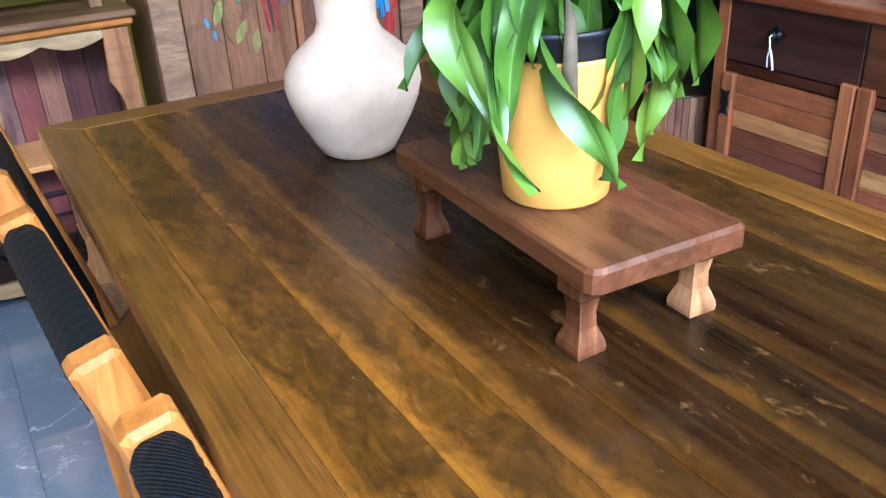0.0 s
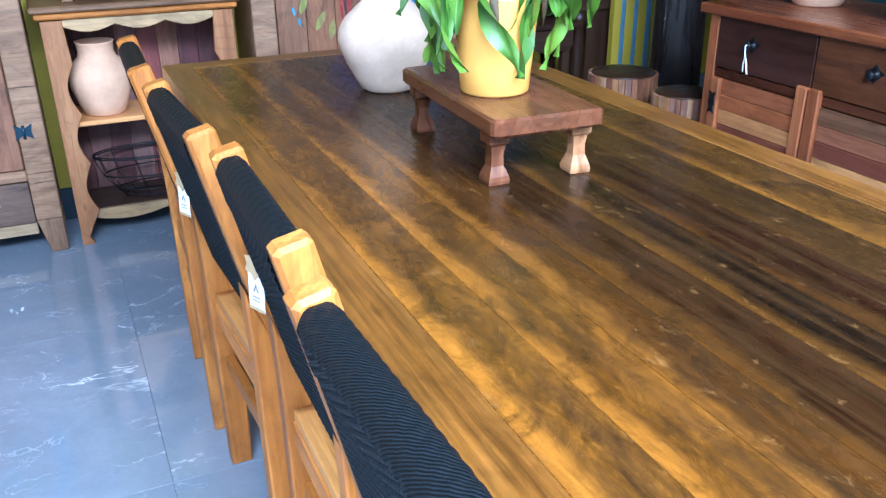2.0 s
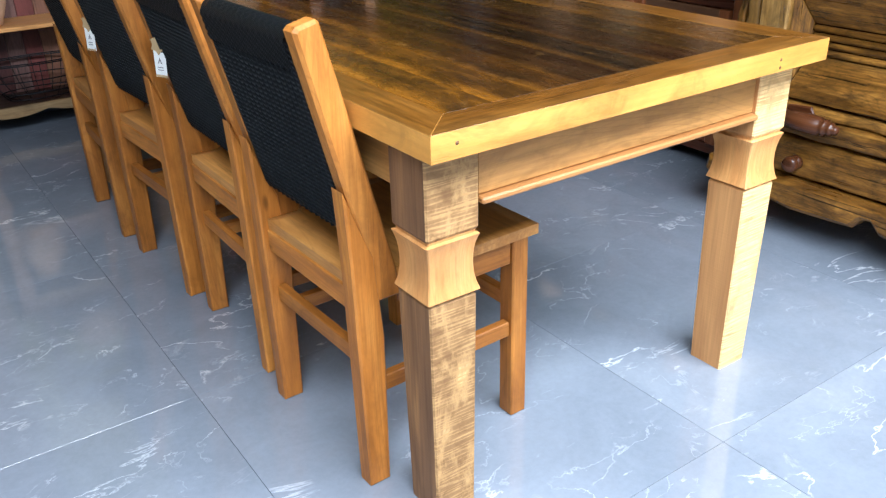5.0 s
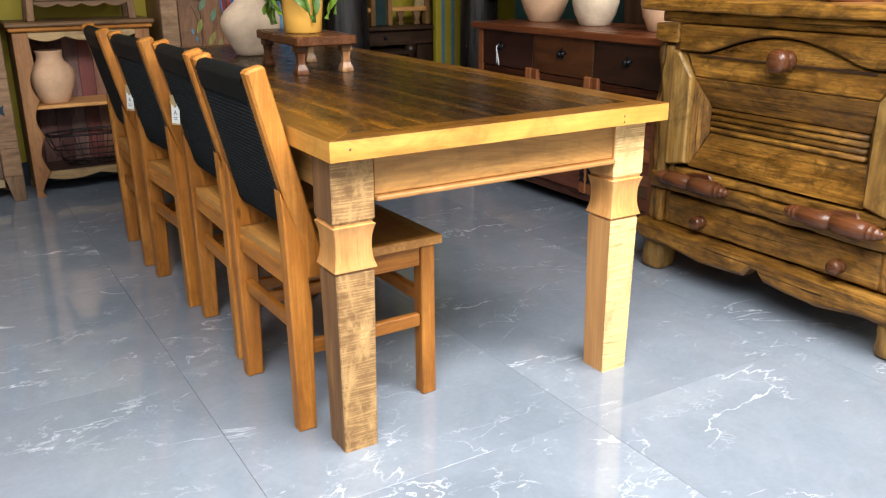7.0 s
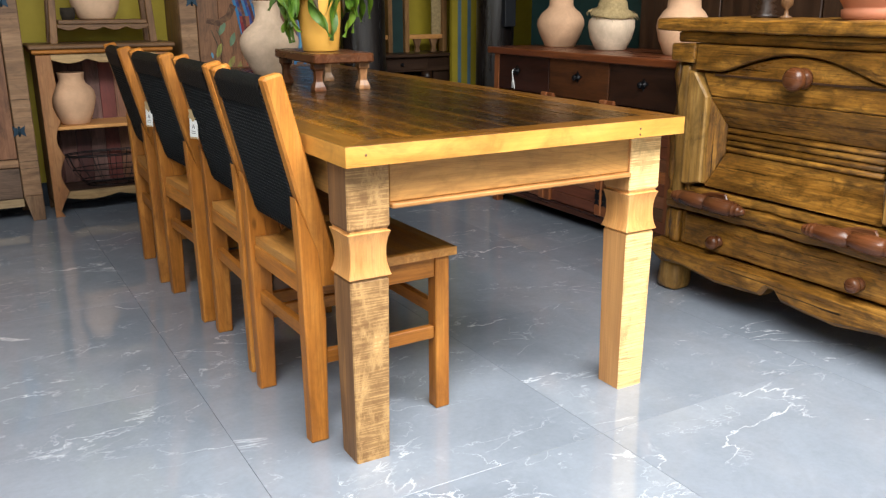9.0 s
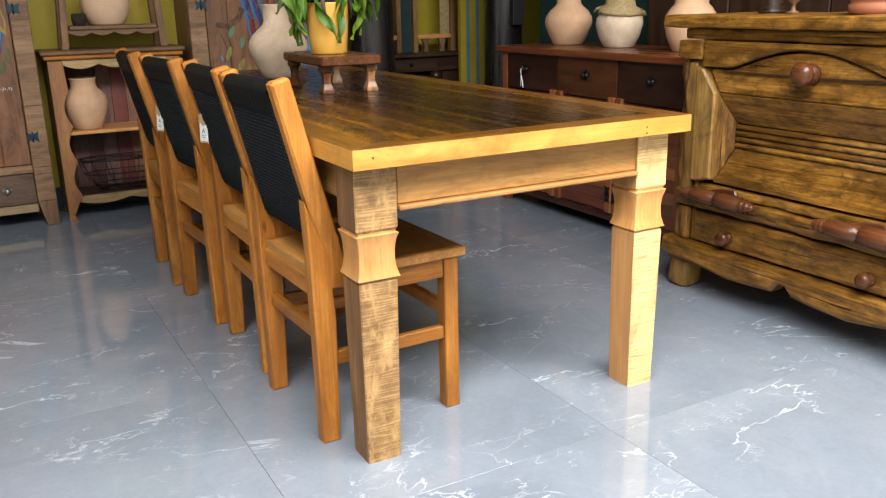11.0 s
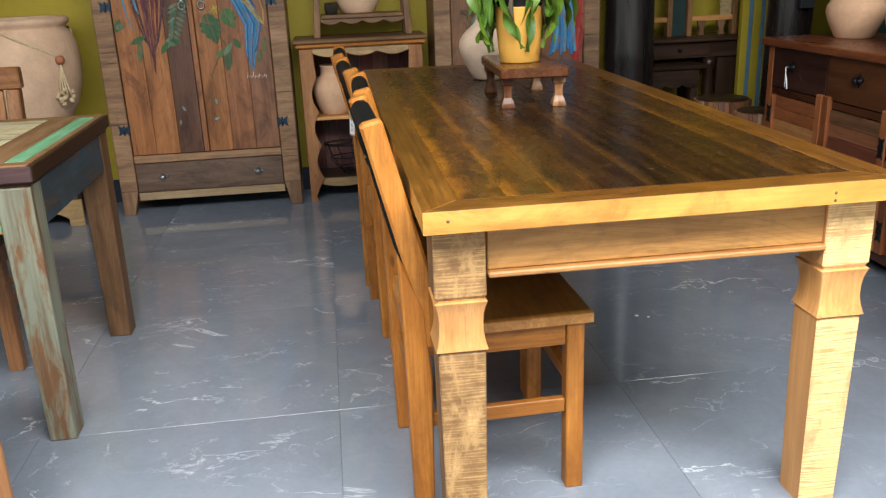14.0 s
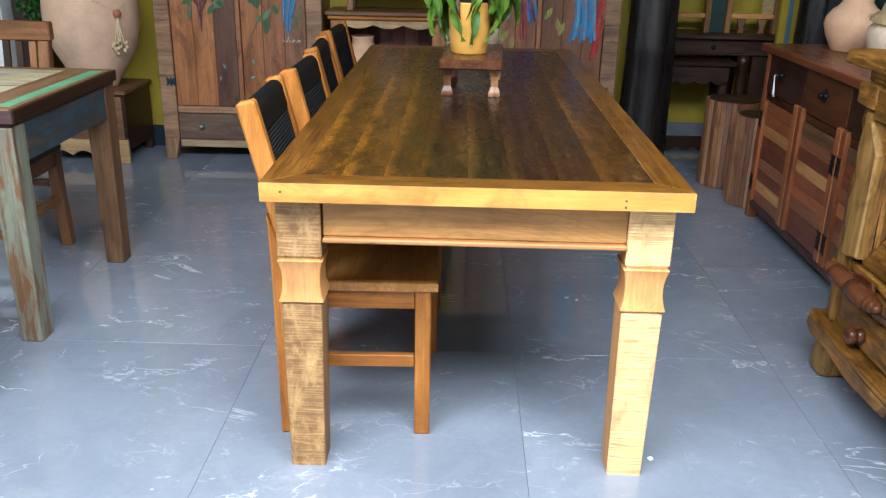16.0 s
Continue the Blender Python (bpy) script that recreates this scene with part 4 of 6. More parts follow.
# ---- painted armoires ----
def armoire(x, label, tones, motif, half):
    """Two-door wardrobe of weathered boards with a drawer; its front faces -y."""
    ar = thing("armoire", label, "wardrobe", pose(x, 3.085, 0), "painted armoires")
    W, D, H, P = half, 0.33, 2.05, 0.088
    for s in (-1, 1):
        a, c = sorted((s * W, s * (W - P)))
        post_ = part("corner_post", box(bmesh.new(), (a, 0.0, 0.13), (c, 0.05, H - 0.06), 0.004), greywood("x"), ar, "weathered post with saw marks")
        part("front_foot", slab(bmesh.new(), [(a, 0.1295), (c, 0.1295), (c - (0.03 if s < 0 else 0.0), 0), (a + (0.0 if s < 0 else 0.03), 0)], 0.0, 0.05, "y", 0.003), greywood("z"), ar)
        part("rear_foot", box(bmesh.new(), (min(a, c), D - 0.05, 0), (max(a, c), D, 0.13), 0.003), greywood("z"), ar)
        a, c = sorted((s * W, s * (W - 0.022)))
        part("side_panel", box(bmesh.new(), (a, 0.051, 0.131), (c, D, H - 0.06), 0.002), brown("z"), ar)
    part("back_panel", box(bmesh.new(), (-W + 0.023, D - 0.02, 0.131), (W - 0.023, D, H - 0.06), 0), brown("z"), ar)
    part("cornice", box(bmesh.new(), (-W - 0.03, -0.03, H - 0.059), (W + 0.03, D, H), 0.008), greywood("x"), ar)
    I = W - P
    part("bottom_rail", box(bmesh.new(), (-I + 0.001, 0.012, 0.075), (I - 0.001, 0.04, 0.118), 0.003), wood("pale_rail_wood", (0.28, 0.18, 0.09), (0.4, 0.28, 0.15), (0.5, 0.37, 0.22), "x", 0.6, stain=0.4), ar, "pale bare wood rail")
    part("middle_rail", box(bmesh.new(), (-I + 0.001, 0.008, 0.278), (I - 0.001, 0.04, 0.318), 0.004), greywood("x"), ar)
    part("top_rail", box(bmesh.new(), (-I + 0.001, 0.008, H - 0.13), (I - 0.001, 0.04, H - 0.06), 0.004), greywood("x"), ar)
    dr = part("drawer", box(bmesh.new(), (-I + 0.003, 0.004, 0.122), (I - 0.003, 0.05, 0.275), 0.003), tintwood("x"), ar, "", (0.17, 0.115, 0.085))
    for kx in (-0.245, 0.255):
        b = turned(bmesh.new(), [(0.016, 0.0), (0.016, -0.005), (0.007, -0.008), (0.007, -0.02), (0.014, -0.024), (0.013, -0.032), (0.004, -0.035)], 14, "y", (kx, 0.004, 0.203))
        box(b, (kx - 0.026, -0.002, 0.196), (kx + 0.026, 0.0035, 0.214), 0.003)
        part("knob", b, M_STEEL, dr, "worn steel drawer knob")
    for s in (-1, 1):
        door = part("door", box(bmesh.new(), (min(s * 0.014, s * (I - 0.002)), 0.022, 0.322), (max(s * 0.014, s * (I - 0.002)), 0.04, H - 0.132), 0.002), brown("z"), ar, "plank door with worn painting")
        k = 3
        for i in range(k):
            u0 = 0.016 + (I - 0.02) * i / k
            u1 = 0.016 + (I - 0.02) * (i + 1) / k - 0.0015
            a, c = sorted((s * u0, s * u1))
            part("door_plank", box(bmesh.new(), (a, 0.008, 0.323), (c, 0.0215, H - 0.133), 0.002), tintwood("z"), door, "", tones[(i + (0 if s > 0 else 3)) % len(tones)])
        for z in (0.46, 1.08, 1.7):
            hx = s * (I + 0.02)
            b = bmesh.new()
            for q in (-1, 1):
                slab(b, [(hx + q * 0.004, z - 0.012), (hx + q * 0.03, z - 0.028), (hx + q * 0.024, z), (hx + q * 0.03, z + 0.028), (hx + q * 0.004, z + 0.012)], -0.0035, -0.0005, "y", 0.0008)
            turned(b, [(0.005, z - 0.024), (0.005, z + 0.024)], 8, "z", (hx, -0.004, 0))
            part("hinge", b, M_BLUEIRON, door, "blue-black butterfly hinge")
    part("centre_batten", box(bmesh.new(), (-0.013, -0.002, 0.323), (0.013, 0.021, H - 0.133), 0.003), tintwood("z"), ar, "", (0.34, 0.15, 0.07))
    motif(ar)
    return ar


STROKE = itertools.count()


def film_depth():
    """Front depth of the next stroke of paint, each a little proud of the last."""
    return 0.0066 - 0.00006 * (next(STROKE) % 100)


def band(ar, pts, w0, w1, color, name="painted_band"):
    """A brushed band of paint along points of the door, as a thin raised film."""
    b = bmesh.new()
    n = len(pts)
    depth = film_depth()
    rows = []
    for i, (x, z) in enumerate(pts):
        a, c = pts[max(0, i - 1)], pts[min(n - 1, i + 1)]
        d = Vector((c[0] - a[0], c[1] - a[1])).normalized()
        w = (w0 + (w1 - w0) * i / (n - 1)) / 2
        rows.append([b.verts.new((x + q * d.y * w, y, z - q * d.x * w)) for q, y in ((-1, depth), (1, depth), (1, 0.0079), (-1, 0.0079))])
    for p, q in zip(rows, rows[1:]):
        for k in range(4):
            b.faces.new((p[k], p[(k + 1) % 4], q[(k + 1) % 4], q[k]))
    b.faces.new(rows[0])
    b.faces.new(rows[-1])
    bmesh.ops.recalc_face_normals(b, faces=b.faces[:])
    return part(name, b, M_TINT, ar, "", color)


def paint_leaf(ar, x, z, length, width, ang, color):
    pts = []
    for i in range(7):
        s = i / 6
        pts.append((s * length, width * math.sin(math.pi * s) ** 0.8 * 0.5))
    for i in range(5, 0, -1):
        s = i / 6
        pts.append((s * length, -width * math.sin(math.pi * s) ** 0.8 * 0.5))
    ca, sa = math.cos(radians(ang)), math.sin(radians(ang))
    out = [(x + u * ca - v * sa, z + u * sa + v * ca) for u, v in pts]
    part("painted_leaf", slab(bmesh.new(), out, film_depth(), 0.0079, "y", 0), M_TINT, ar, "", color)


BLUE, RED, DEEP, GREEN, PALE, YEL = (0.03, 0.17, 0.36), (0.26, 0.02, 0.02), (0.085, 0.022, 0.026), (0.05, 0.12, 0.045), (0.13, 0.2, 0.12), (0.42, 0.30, 0.05)
SKYB = (0.08, 0.27, 0.42)


def lobed_leaf(ar, x, z, length, width, ang, color, lobes=5):
    """A broad painted leaf with a notched rim and a pale midrib."""
    side = []
    n = lobes * 4
    for i in range(1, n):
        t = i / n
        side.append((t * length, 0.5 * width * math.sin(math.pi * t ** 0.8) * (0.72 + 0.28 * abs(math.sin(math.pi * lobes * t)))))
    pts = [(0, 0)] + side + [(length, 0)] + [(u, -v) for u, v in side[::-1]]
    ca, sa = math.cos(radians(ang)), math.sin(radians(ang))
    part("painted_leaf", slab(bmesh.new(), [(x + u * ca - v * sa, z + u * sa + v * ca) for u, v in pts], film_depth(), 0.0079, "y", 0), M_TINT, ar, "", color)
    band(ar, [(x, z), (x + length * 0.5 * ca, z + length * 0.5 * sa), (x + length * 0.92 * ca, z + length * 0.92 * sa)], 0.003, 0.0015, PALE, "painted_rib")


def motif_one(ar):
    r = random.Random(3)
    NAVY = (0.02, 0.09, 0.24)
    # hanging blue plume that bulges and narrows to a blunt tip
    for i in range(13):
        u = (i - 6) / 6
        tip = 0.74 + 0.075 * abs(u) ** 1.5 + r.uniform(-0.012, 0.014)
        band(ar, [(0.225 + 0.05 * u, 1.16), (0.27 + 0.045 * u, 1.06), (0.305 + 0.04 * u, 0.965), (0.288 + 0.03 * u, 0.86), (0.281 + 0.022 * u, tip)], 0.014, 0.007, (BLUE, SKYB, NAVY, BLUE, (0.05, 0.21, 0.34))[i % 5])
    for i in range(3):
        band(ar, [(0.235 + 0.012 * i, 1.12), (0.29 + 0.012 * i, 1.05), (0.33 + 0.008 * i, 0.99), (0.352 + 0.003 * i, 0.965)], 0.007, 0.004, YEL)
    band(ar, [(0.345, 1.1), (0.362, 1.03), (0.358, 0.955)], 0.006, 0.003, YEL)
    # worn dark red plume
    for i in range(13):
        u = (i - 6) / 6
        tip = 0.75 + 0.16 * abs(u) + r.uniform(-0.03, 0.03)
        band(ar, [(-0.2 + 0.085 * u + r.uniform(-0.01, 0.01), 1.15), (-0.2 + 0.06 * u + r.uniform(-0.008, 0.008), 1.0 + 0.02 * r.random()), (-0.205 + 0.035 * u + r.uniform(-0.006, 0.006), 0.9), (-0.208 + 0.016 * u, tip)], 0.012, 0.004, (DEEP, (0.13, 0.03, 0.035), (0.06, 0.03, 0.04), (0.19, 0.035, 0.03), (0.09, 0.035, 0.06))[i % 5])
    band(ar, [(-0.325, 1.13), (-0.312, 1.04), (-0.292, 0.965)], 0.01, 0.004, SKYB)
    band(ar, [(-0.272, 1.13), (-0.262, 1.07), (-0.25, 1.04)], 0.014, 0.005, SKYB)
    # fern of paired leaflets
    for k in range(8):
        z, x = 1.085 - 0.022 * k, -0.055 - 0.006 * k
        for sg in (-1, 1):
            paint_leaf(ar, x, z, 0.06 - 0.003 * k, 0.017, -90 + sg * (64 - 3 * k), (PALE, (0.09, 0.17, 0.11), (0.07, 0.14, 0.1))[k % 3])
    band(ar, [(-0.05, 1.1), (-0.08, 1.0), (-0.1, 0.9)], 0.004, 0.002, GREEN, "painted_rib")
    lobed_leaf(ar, 0.075, 1.03, 0.16, 0.115, 285, (0.05, 0.115, 0.05), 5)
    lobed_leaf(ar, 0.165, 1.05, 0.11, 0.085, 295, (0.06, 0.14, 0.05), 4)
    lobed_leaf(ar, 0.005, 1.12, 0.06, 0.05, 240, GREEN, 3)
    for x, z, a, l, w, c in ((0.18, 0.86, 215, 0.1, 0.032, (0.1, 0.17, 0.06)), (0.17, 0.85, 262, 0.115, 0.04, (0.06, 0.11, 0.05)), (0.19, 0.88, 235, 0.08, 0.026, PALE), (0.2, 0.9, 300, 0.06, 0.028, GREEN), (0.335, 0.84, 250, 0.075, 0.036, (0.1, 0.12, 0.05)), (0.36, 0.9, 262, 0.08, 0.03, (0.12, 0.14, 0.06)),
                             (-0.235, 0.93, 205, 0.085, 0.03, GREEN), (-0.262, 0.92, 262, 0.12, 0.03, (0.07, 0.14, 0.07)), (-0.12, 0.92, 255, 0.06, 0.026, PALE), (-0.125, 0.9, 235, 0.075, 0.028, GREEN), (-0.07, 0.9, 200, 0.06, 0.026, (0.09, 0.17, 0.09)), (-0.06, 0.89, 165, 0.05, 0.026, GREEN), (-0.35, 1.02, 250, 0.07, 0.03, GREEN), (-0.33, 0.99, 200, 0.045, 0.03, PALE)):
        paint_leaf(ar, x, z, l, w, a, c)
    band(ar, [(0.12, 0.93), (0.16, 0.87), (0.11, 0.8), (0.07, 0.72), (0.075, 0.66)], 0.004, 0.002, (0.11, 0.1, 0.05), "painted_twig")
    for k in range(7):
        paint_leaf(ar, 0.121, 1.045, 0.026, 0.011, 51 * k, YEL)
    for i in range(11):
        x = 0.25 + 0.0095 * i
        band(ar, [(x, 0.694 + 0.006 * (i % 2)), (x + 0.005, 0.712 + (0.014 if i in (0, 3) else 0) - 0.004 * (i % 3))], 0.004, 0.003, (0.62, 0.6, 0.54), "pale_mark")
    for x, z, a in ((0.075, 0.6, 280), (0.085, 0.5, 200), (-0.115, 0.5, 260), (-0.1, 0.57, 300)):
        paint_leaf(ar, x, z, 0.032, 0.013, a, (0.16, 0.3, 0.28))
    # ring pulls beside the batten
    for kx in (-0.036, 0.06):
        b = tube(bmesh.new(), [(kx + 0.016 * math.cos(a), -0.006, 1.072 + 0.019 * math.sin(a)) for a in np.linspace(0, 2 * math.pi, 16, endpoint=False)], 0.004, 6, True)
        turned(b, [(0.012, 0.008), (0.012, 0.0), (0.006, -0.006)], 12, "y", (kx, 0.0, 1.095))
        part("ring_pull", b, M_STEEL, ar, "worn steel ring pull")


def motif_two(ar):
    for i in range(8):
        x = 0.235 + 0.014 * (i - 3)
        band(ar, [(x - 0.03, 1.16), (x + 0.004, 1.0), (x + 0.012, 0.86), (x + 0.006 * (i - 3), 0.73 + 0.015 * (i % 3))], 0.027, 0.015, (BLUE, SKYB, BLUE)[i % 3])
    for i in range(3):
        x = 0.315 + 0.014 * i
        band(ar, [(x + 0.03, 1.1), (x + 0.015, 0.9), (x, 0.76), (x - 0.014, 0.635 + 0.02 * i)], 0.026, 0.02, (RED, (0.38, 0.03, 0.02), RED)[i])
    for i in range(7):
        x = -0.09 + 0.016 * (i - 3)
        band(ar, [(x - 0.03, 1.14), (x, 1.02), (x + 0.02, 0.9), (x + 0.035, 0.82 + 0.02 * (i % 2))], 0.024, 0.01, (BLUE, (0.03, 0.05, 0.2), DEEP)[i % 3])
    for i in range(3):
        x = -0.12 + 0.016 * i
        band(ar, [(x, 1.0), (x + 0.012, 0.86), (x + 0.02, 0.74)], 0.022, 0.008, (RED, DEEP, RED)[i])
    band(ar, [(-0.31, 0.98), (-0.25, 0.965), (-0.19, 1.0), (-0.16, 1.06)], 0.03, 0.036, (0.09, 0.045, 0.025))
    for x, z, a in ((-0.25, 0.9, 60), (-0.24, 0.86, 250), (-0.19, 0.84, 70), (-0.17, 0.79, 240), (0.07, 0.92, 240), (0.1, 0.86, 280), (0.14, 0.84, 250), (-0.14, 0.76, 260), (0.05, 1.0, 200)):
        paint_leaf(ar, x, z, 0.08, 0.03, a, (0.25, 0.25, 0.06) if a > 200 else PALE)
    for x in (-0.29, -0.26, 0.02):
        band(ar, [(x, 0.93), (x + 0.03, 0.85), (x + 0.01, 0.78), (x + 0.04, 0.72)], 0.004, 0.002, (0.07, 0.05, 0.03), "painted_twig")
    for x, z in ((-0.29, 0.78), (-0.27, 0.74)):
        paint_leaf(ar, x, z, 0.035, 0.012, 100, SKYB)
    for i in range(7):
        x = 0.2 + 0.012 * i
        band(ar, [(x, 0.56 + 0.006 * (i % 2)), (x + 0.006, 0.578 - 0.004 * (i % 3))], 0.004, 0.003, (0.5, 0.48, 0.44), "pale_mark")


armoire(-0.825, "tall weathered plank armoire painted with leaves and blue tail plumes", ((0.42, 0.185, 0.07), (0.36, 0.16, 0.075), (0.3, 0.15, 0.085), (0.15, 0.075, 0.05), (0.46, 0.2, 0.075), (0.44, 0.19, 0.07)), motif_one, 0.475)
armoire(0.868, "tall brown plank armoire painted with leaves and coloured plumes", ((0.18, 0.08, 0.04), (0.21, 0.095, 0.046), (0.2, 0.09, 0.047), (0.25, 0.115, 0.055), (0.27, 0.13, 0.064), (0.24, 0.125, 0.066)), motif_two, 0.452)


# ---- open shelf with scalloped front ----
shelf = thing("shelf_unit", "small brown wooden shelf unit with scalloped frame and reddish back", "shelf", pose(0.024, 3.097, 0))
SW, SD, SH = 0.325, 0.3, 0.874
part("top", box(bmesh.new(), (-SW - 0.028, -0.03, SH - 0.022), (SW + 0.028, SD, SH), 0.006), brown("x"), shelf)
part("top_moulding", box(bmesh.new(), (-SW - 0.016, -0.018, SH - 0.045), (SW + 0.016, SD - 0.002, SH - 0.0225), 0.006), honey("x"), shelf)
for s in (-1, 1):
    a, c = sorted((s * SW, s * (SW - 0.02)))
    part("side_panel", box(bmesh.new(), (a, 0.021, 0.06), (c, SD, SH - 0.046), 0.002), brown("z"), shelf)
    inner = []
    for i in range(25):
        z = 0.13 + (SH - 0.20 - 0.13) * i / 24
        inner.append((s * (SW - 0.062 + 0.03 * abs(math.sin(math.pi * 3 * i / 24)) - 0.018), z))
    out = [(s * SW, 0.0), (s * (SW - 0.045), 0.0), (s * (SW - 0.03), 0.03), (s * (SW - 0.05), 0.075)] + inner + [(s * (SW - 0.07), SH - 0.05), (s * SW, SH - 0.05)]
    part("front_stile", slab(bmesh.new(), out, 0.0, 0.0205, "y", 0.002), wood("stile_wood", (0.17, 0.068, 0.025), (0.29, 0.125, 0.045), (0.38, 0.19, 0.075), "z", 0.45, stain=0.5, stain_color=(0.1, 0.035, 0.012)), shelf, "scalloped front stile")
    part("rear_foot", box(bmesh.new(), (a, SD - 0.04, 0.0), (c, SD, 0.0595), 0.002), brown("z"), shelf)
pts = [(SW - 0.0705, SH - 0.0465), (-SW + 0.0705, SH - 0.0465)] + wavy(-SW + 0.0705, SW - 0.0705, SH - 0.084, 0.022, 3, -1)
part("upper_apron", slab(bmesh.new(), pts, 0.001, 0.02, "y", 0.002), wood("pale_apron", (0.3, 0.18, 0.075), (0.42, 0.27, 0.12), (0.5, 0.34, 0.17), "x", 0.5), shelf, "pale scalloped apron")
pts = [(SW - 0.05, 0.125), (-SW + 0.05, 0.125)] + wavy(-SW + 0.05, SW - 0.05, 0.085, 0.022, 2, -1)
part("lower_apron", slab(bmesh.new(), pts, 0.0215, 0.038, "y", 0.002), wood("pale_apron", (0.3, 0.18, 0.075), (0.42, 0.27, 0.12), (0.5, 0.34, 0.17), "x"), shelf, "pale scalloped apron")
part("bottom_board", box(bmesh.new(), (-SW + 0.0205, 0.0385, 0.105), (SW - 0.0205, SD - 0.016, 0.125), 0.002), darkwood("x"), shelf)
part("shelf_board", box(bmesh.new(), (-SW + 0.0205, 0.022, 0.445), (SW - 0.0205, SD - 0.016, 0.463), 0.003), golden("x"), shelf)
for i in range(8):
    u0 = -SW + 0.021 + (2 * SW - 0.042) * i / 8
    tone = ((0.13, 0.05, 0.045), (0.2, 0.1, 0.09), (0.12, 0.045, 0.045), (0.26, 0.15, 0.14), (0.24, 0.07, 0.065), (0.3, 0.15, 0.1), (0.13, 0.045, 0.05), (0.11, 0.045, 0.05))[i]
    part("back_plank", box(bmesh.new(), (u0, SD - 0.0155, 0.06), (u0 + (2 * SW - 0.042) / 8 - 0.0015, SD - 0.001, SH - 0.046), 0.001), tintwood("z"), shelf, "", tone)


def jar(name, label, x, y, z, prof, material, wob=0.02, size=1.0):
    ob = part(name, turned(bmesh.new(), prof, 40, wobble=wob, cap=False), material)
    ob.matrix_basis = pose(x, y, z, 0, 0, 30) @ Matrix.Diagonal((size, size, 0.5 + size / 2, 1))
    return tagged(ob, label, "pot")


jar("clay_jar", "pinkish clay jar with a short wide neck on the shelf", -0.135, 3.225, 0.4635, [(0.001, 0), (0.066, 0), (0.073, 0.006), (0.09, 0.05), (0.106, 0.1), (0.111, 0.135), (0.105, 0.168), (0.086, 0.194), (0.068, 0.208), (0.062, 0.228), (0.065, 0.258), (0.069, 0.264), (0.062, 0.264), (0.056, 0.24), (0.045, 0.21), (0.02, 0.19), (0.001, 0.19)], M_PINKCLAY)

basket = thing("wire_basket", "round black wire basket on the lower shelf", "basket", pose(0.03, 3.245, 0.126))
for i, (r, z) in enumerate(((0.2, 0.17), (0.2, 0.163), (0.175, 0.09), (0.14, 0.03), (0.12, 0.003))):
    part("wire_ring", tube(bmesh.new(), [(r * 1.2 * math.cos(a), r * 0.5 * math.sin(a), z) for a in np.linspace(0, 2 * math.pi, 36, endpoint=False)], 0.003, 5, True), M_IRON, basket)
for i in range(16):
    a = 2 * math.pi * i / 16
    part("wire", tube(bmesh.new(), [(r * 1.2 * math.cos(a), r * 0.5 * math.sin(a), z) for r, z in ((0.2, 0.17), (0.188, 0.12), (0.165, 0.065), (0.14, 0.03), (0.12, 0.003))], 0.0018, 4), M_IRON, basket)

# small stand on top of the shelf, with its pot
rack = thing("display_stand", "small brown wooden display stand with splayed legs on the shelf unit", "stand", pose(0.045, 3.25, SH + 0.0005))
for sx in (-1, 1):
    for sy in (-1, 1):
        part("leg", slab(bmesh.new(), [(sx * 0.262, 0), (sx * 0.226, 0), (sx * 0.196, 0.62), (sx * 0.224, 0.62)], sy * 0.075 - 0.016, sy * 0.075 + 0.016, "y", 0.003), brown("z"), rack)
for z in (0.095, 0.62):
    part("board", box(bmesh.new(), (-0.215 if z < 0.3 else -0.26, -0.1, z), (0.215 if z < 0.3 else 0.26, 0.1, z + 0.02), 0.003), brown("x"), rack)
pts = [(0.222, 0.094), (-0.222, 0.094)] + wavy(-0.222, 0.222, 0.072, 0.016, 4, -1)
part("apron", slab(bmesh.new(), pts, -0.0905, -0.0755, "y", 0.002), brown("x"), rack, "scalloped apron")
jar("clay_bowl", "reddish clay pot with a wide belly", 0.03, 3.26, SH + 0.116, [(0.001, 0), (0.08, 0), (0.09, 0.008), (0.112, 0.05), (0.124, 0.1), (0.12, 0.14), (0.1, 0.17), (0.08, 0.185), (0.085, 0.2), (0.075, 0.2), (0.06, 0.17), (0.001, 0.16)], M_CLAY)
jar("dark_cup", "small dark cup lying by the clay pot", -0.115, 3.2, SH + 0.116, [(0.001, 0), (0.03, 0), (0.036, 0.03), (0.034, 0.06), (0.028, 0.06), (0.001, 0.03)], M_SOIL)


# ---- red-brown sideboard against the side wall ----
board = thing("sideboard", "dark red-brown sideboard with three drawers and slatted doors", "sideboard", pose(1.885, 1.587, 0, 0, 0, -90))
BL, BD, BH = 0.715, 0.5, 0.84
part("top", box(bmesh.new(), (-BL - 0.035, -0.025, BH - 0.034), (BL + 0.035, BD, BH), 0.005), wood("red_top_wood", (0.075, 0.018, 0.007), (0.14, 0.036, 0.012), (0.2, 0.062, 0.02), "x", 0.3, stain=0.4), board)
for s in (-1, 1):
    a, c = sorted((s * BL, s * (BL - 0.022)))
    part("side_panel", box(bmesh.new(), (a, 0.046, 0.06), (c, BD, BH - 0.035), 0.002), redwood("z"), board)
    a, c = sorted((s * BL, s * (BL - 0.045)))
    part("front_leg", box(bmesh.new(), (a, 0.0, 0), (c, 0.045, BH - 0.035), 0.003), wood("red_leg_wood", (0.16, 0.045, 0.015), (0.27, 0.085, 0.028), (0.35, 0.13, 0.045), "z", 0.35), board, "lighter red front post")
    part("rear_leg", box(bmesh.new(), (a, BD - 0.045, 0), (c, BD - 0.001, 0.059), 0.003), redwood("z"), board)
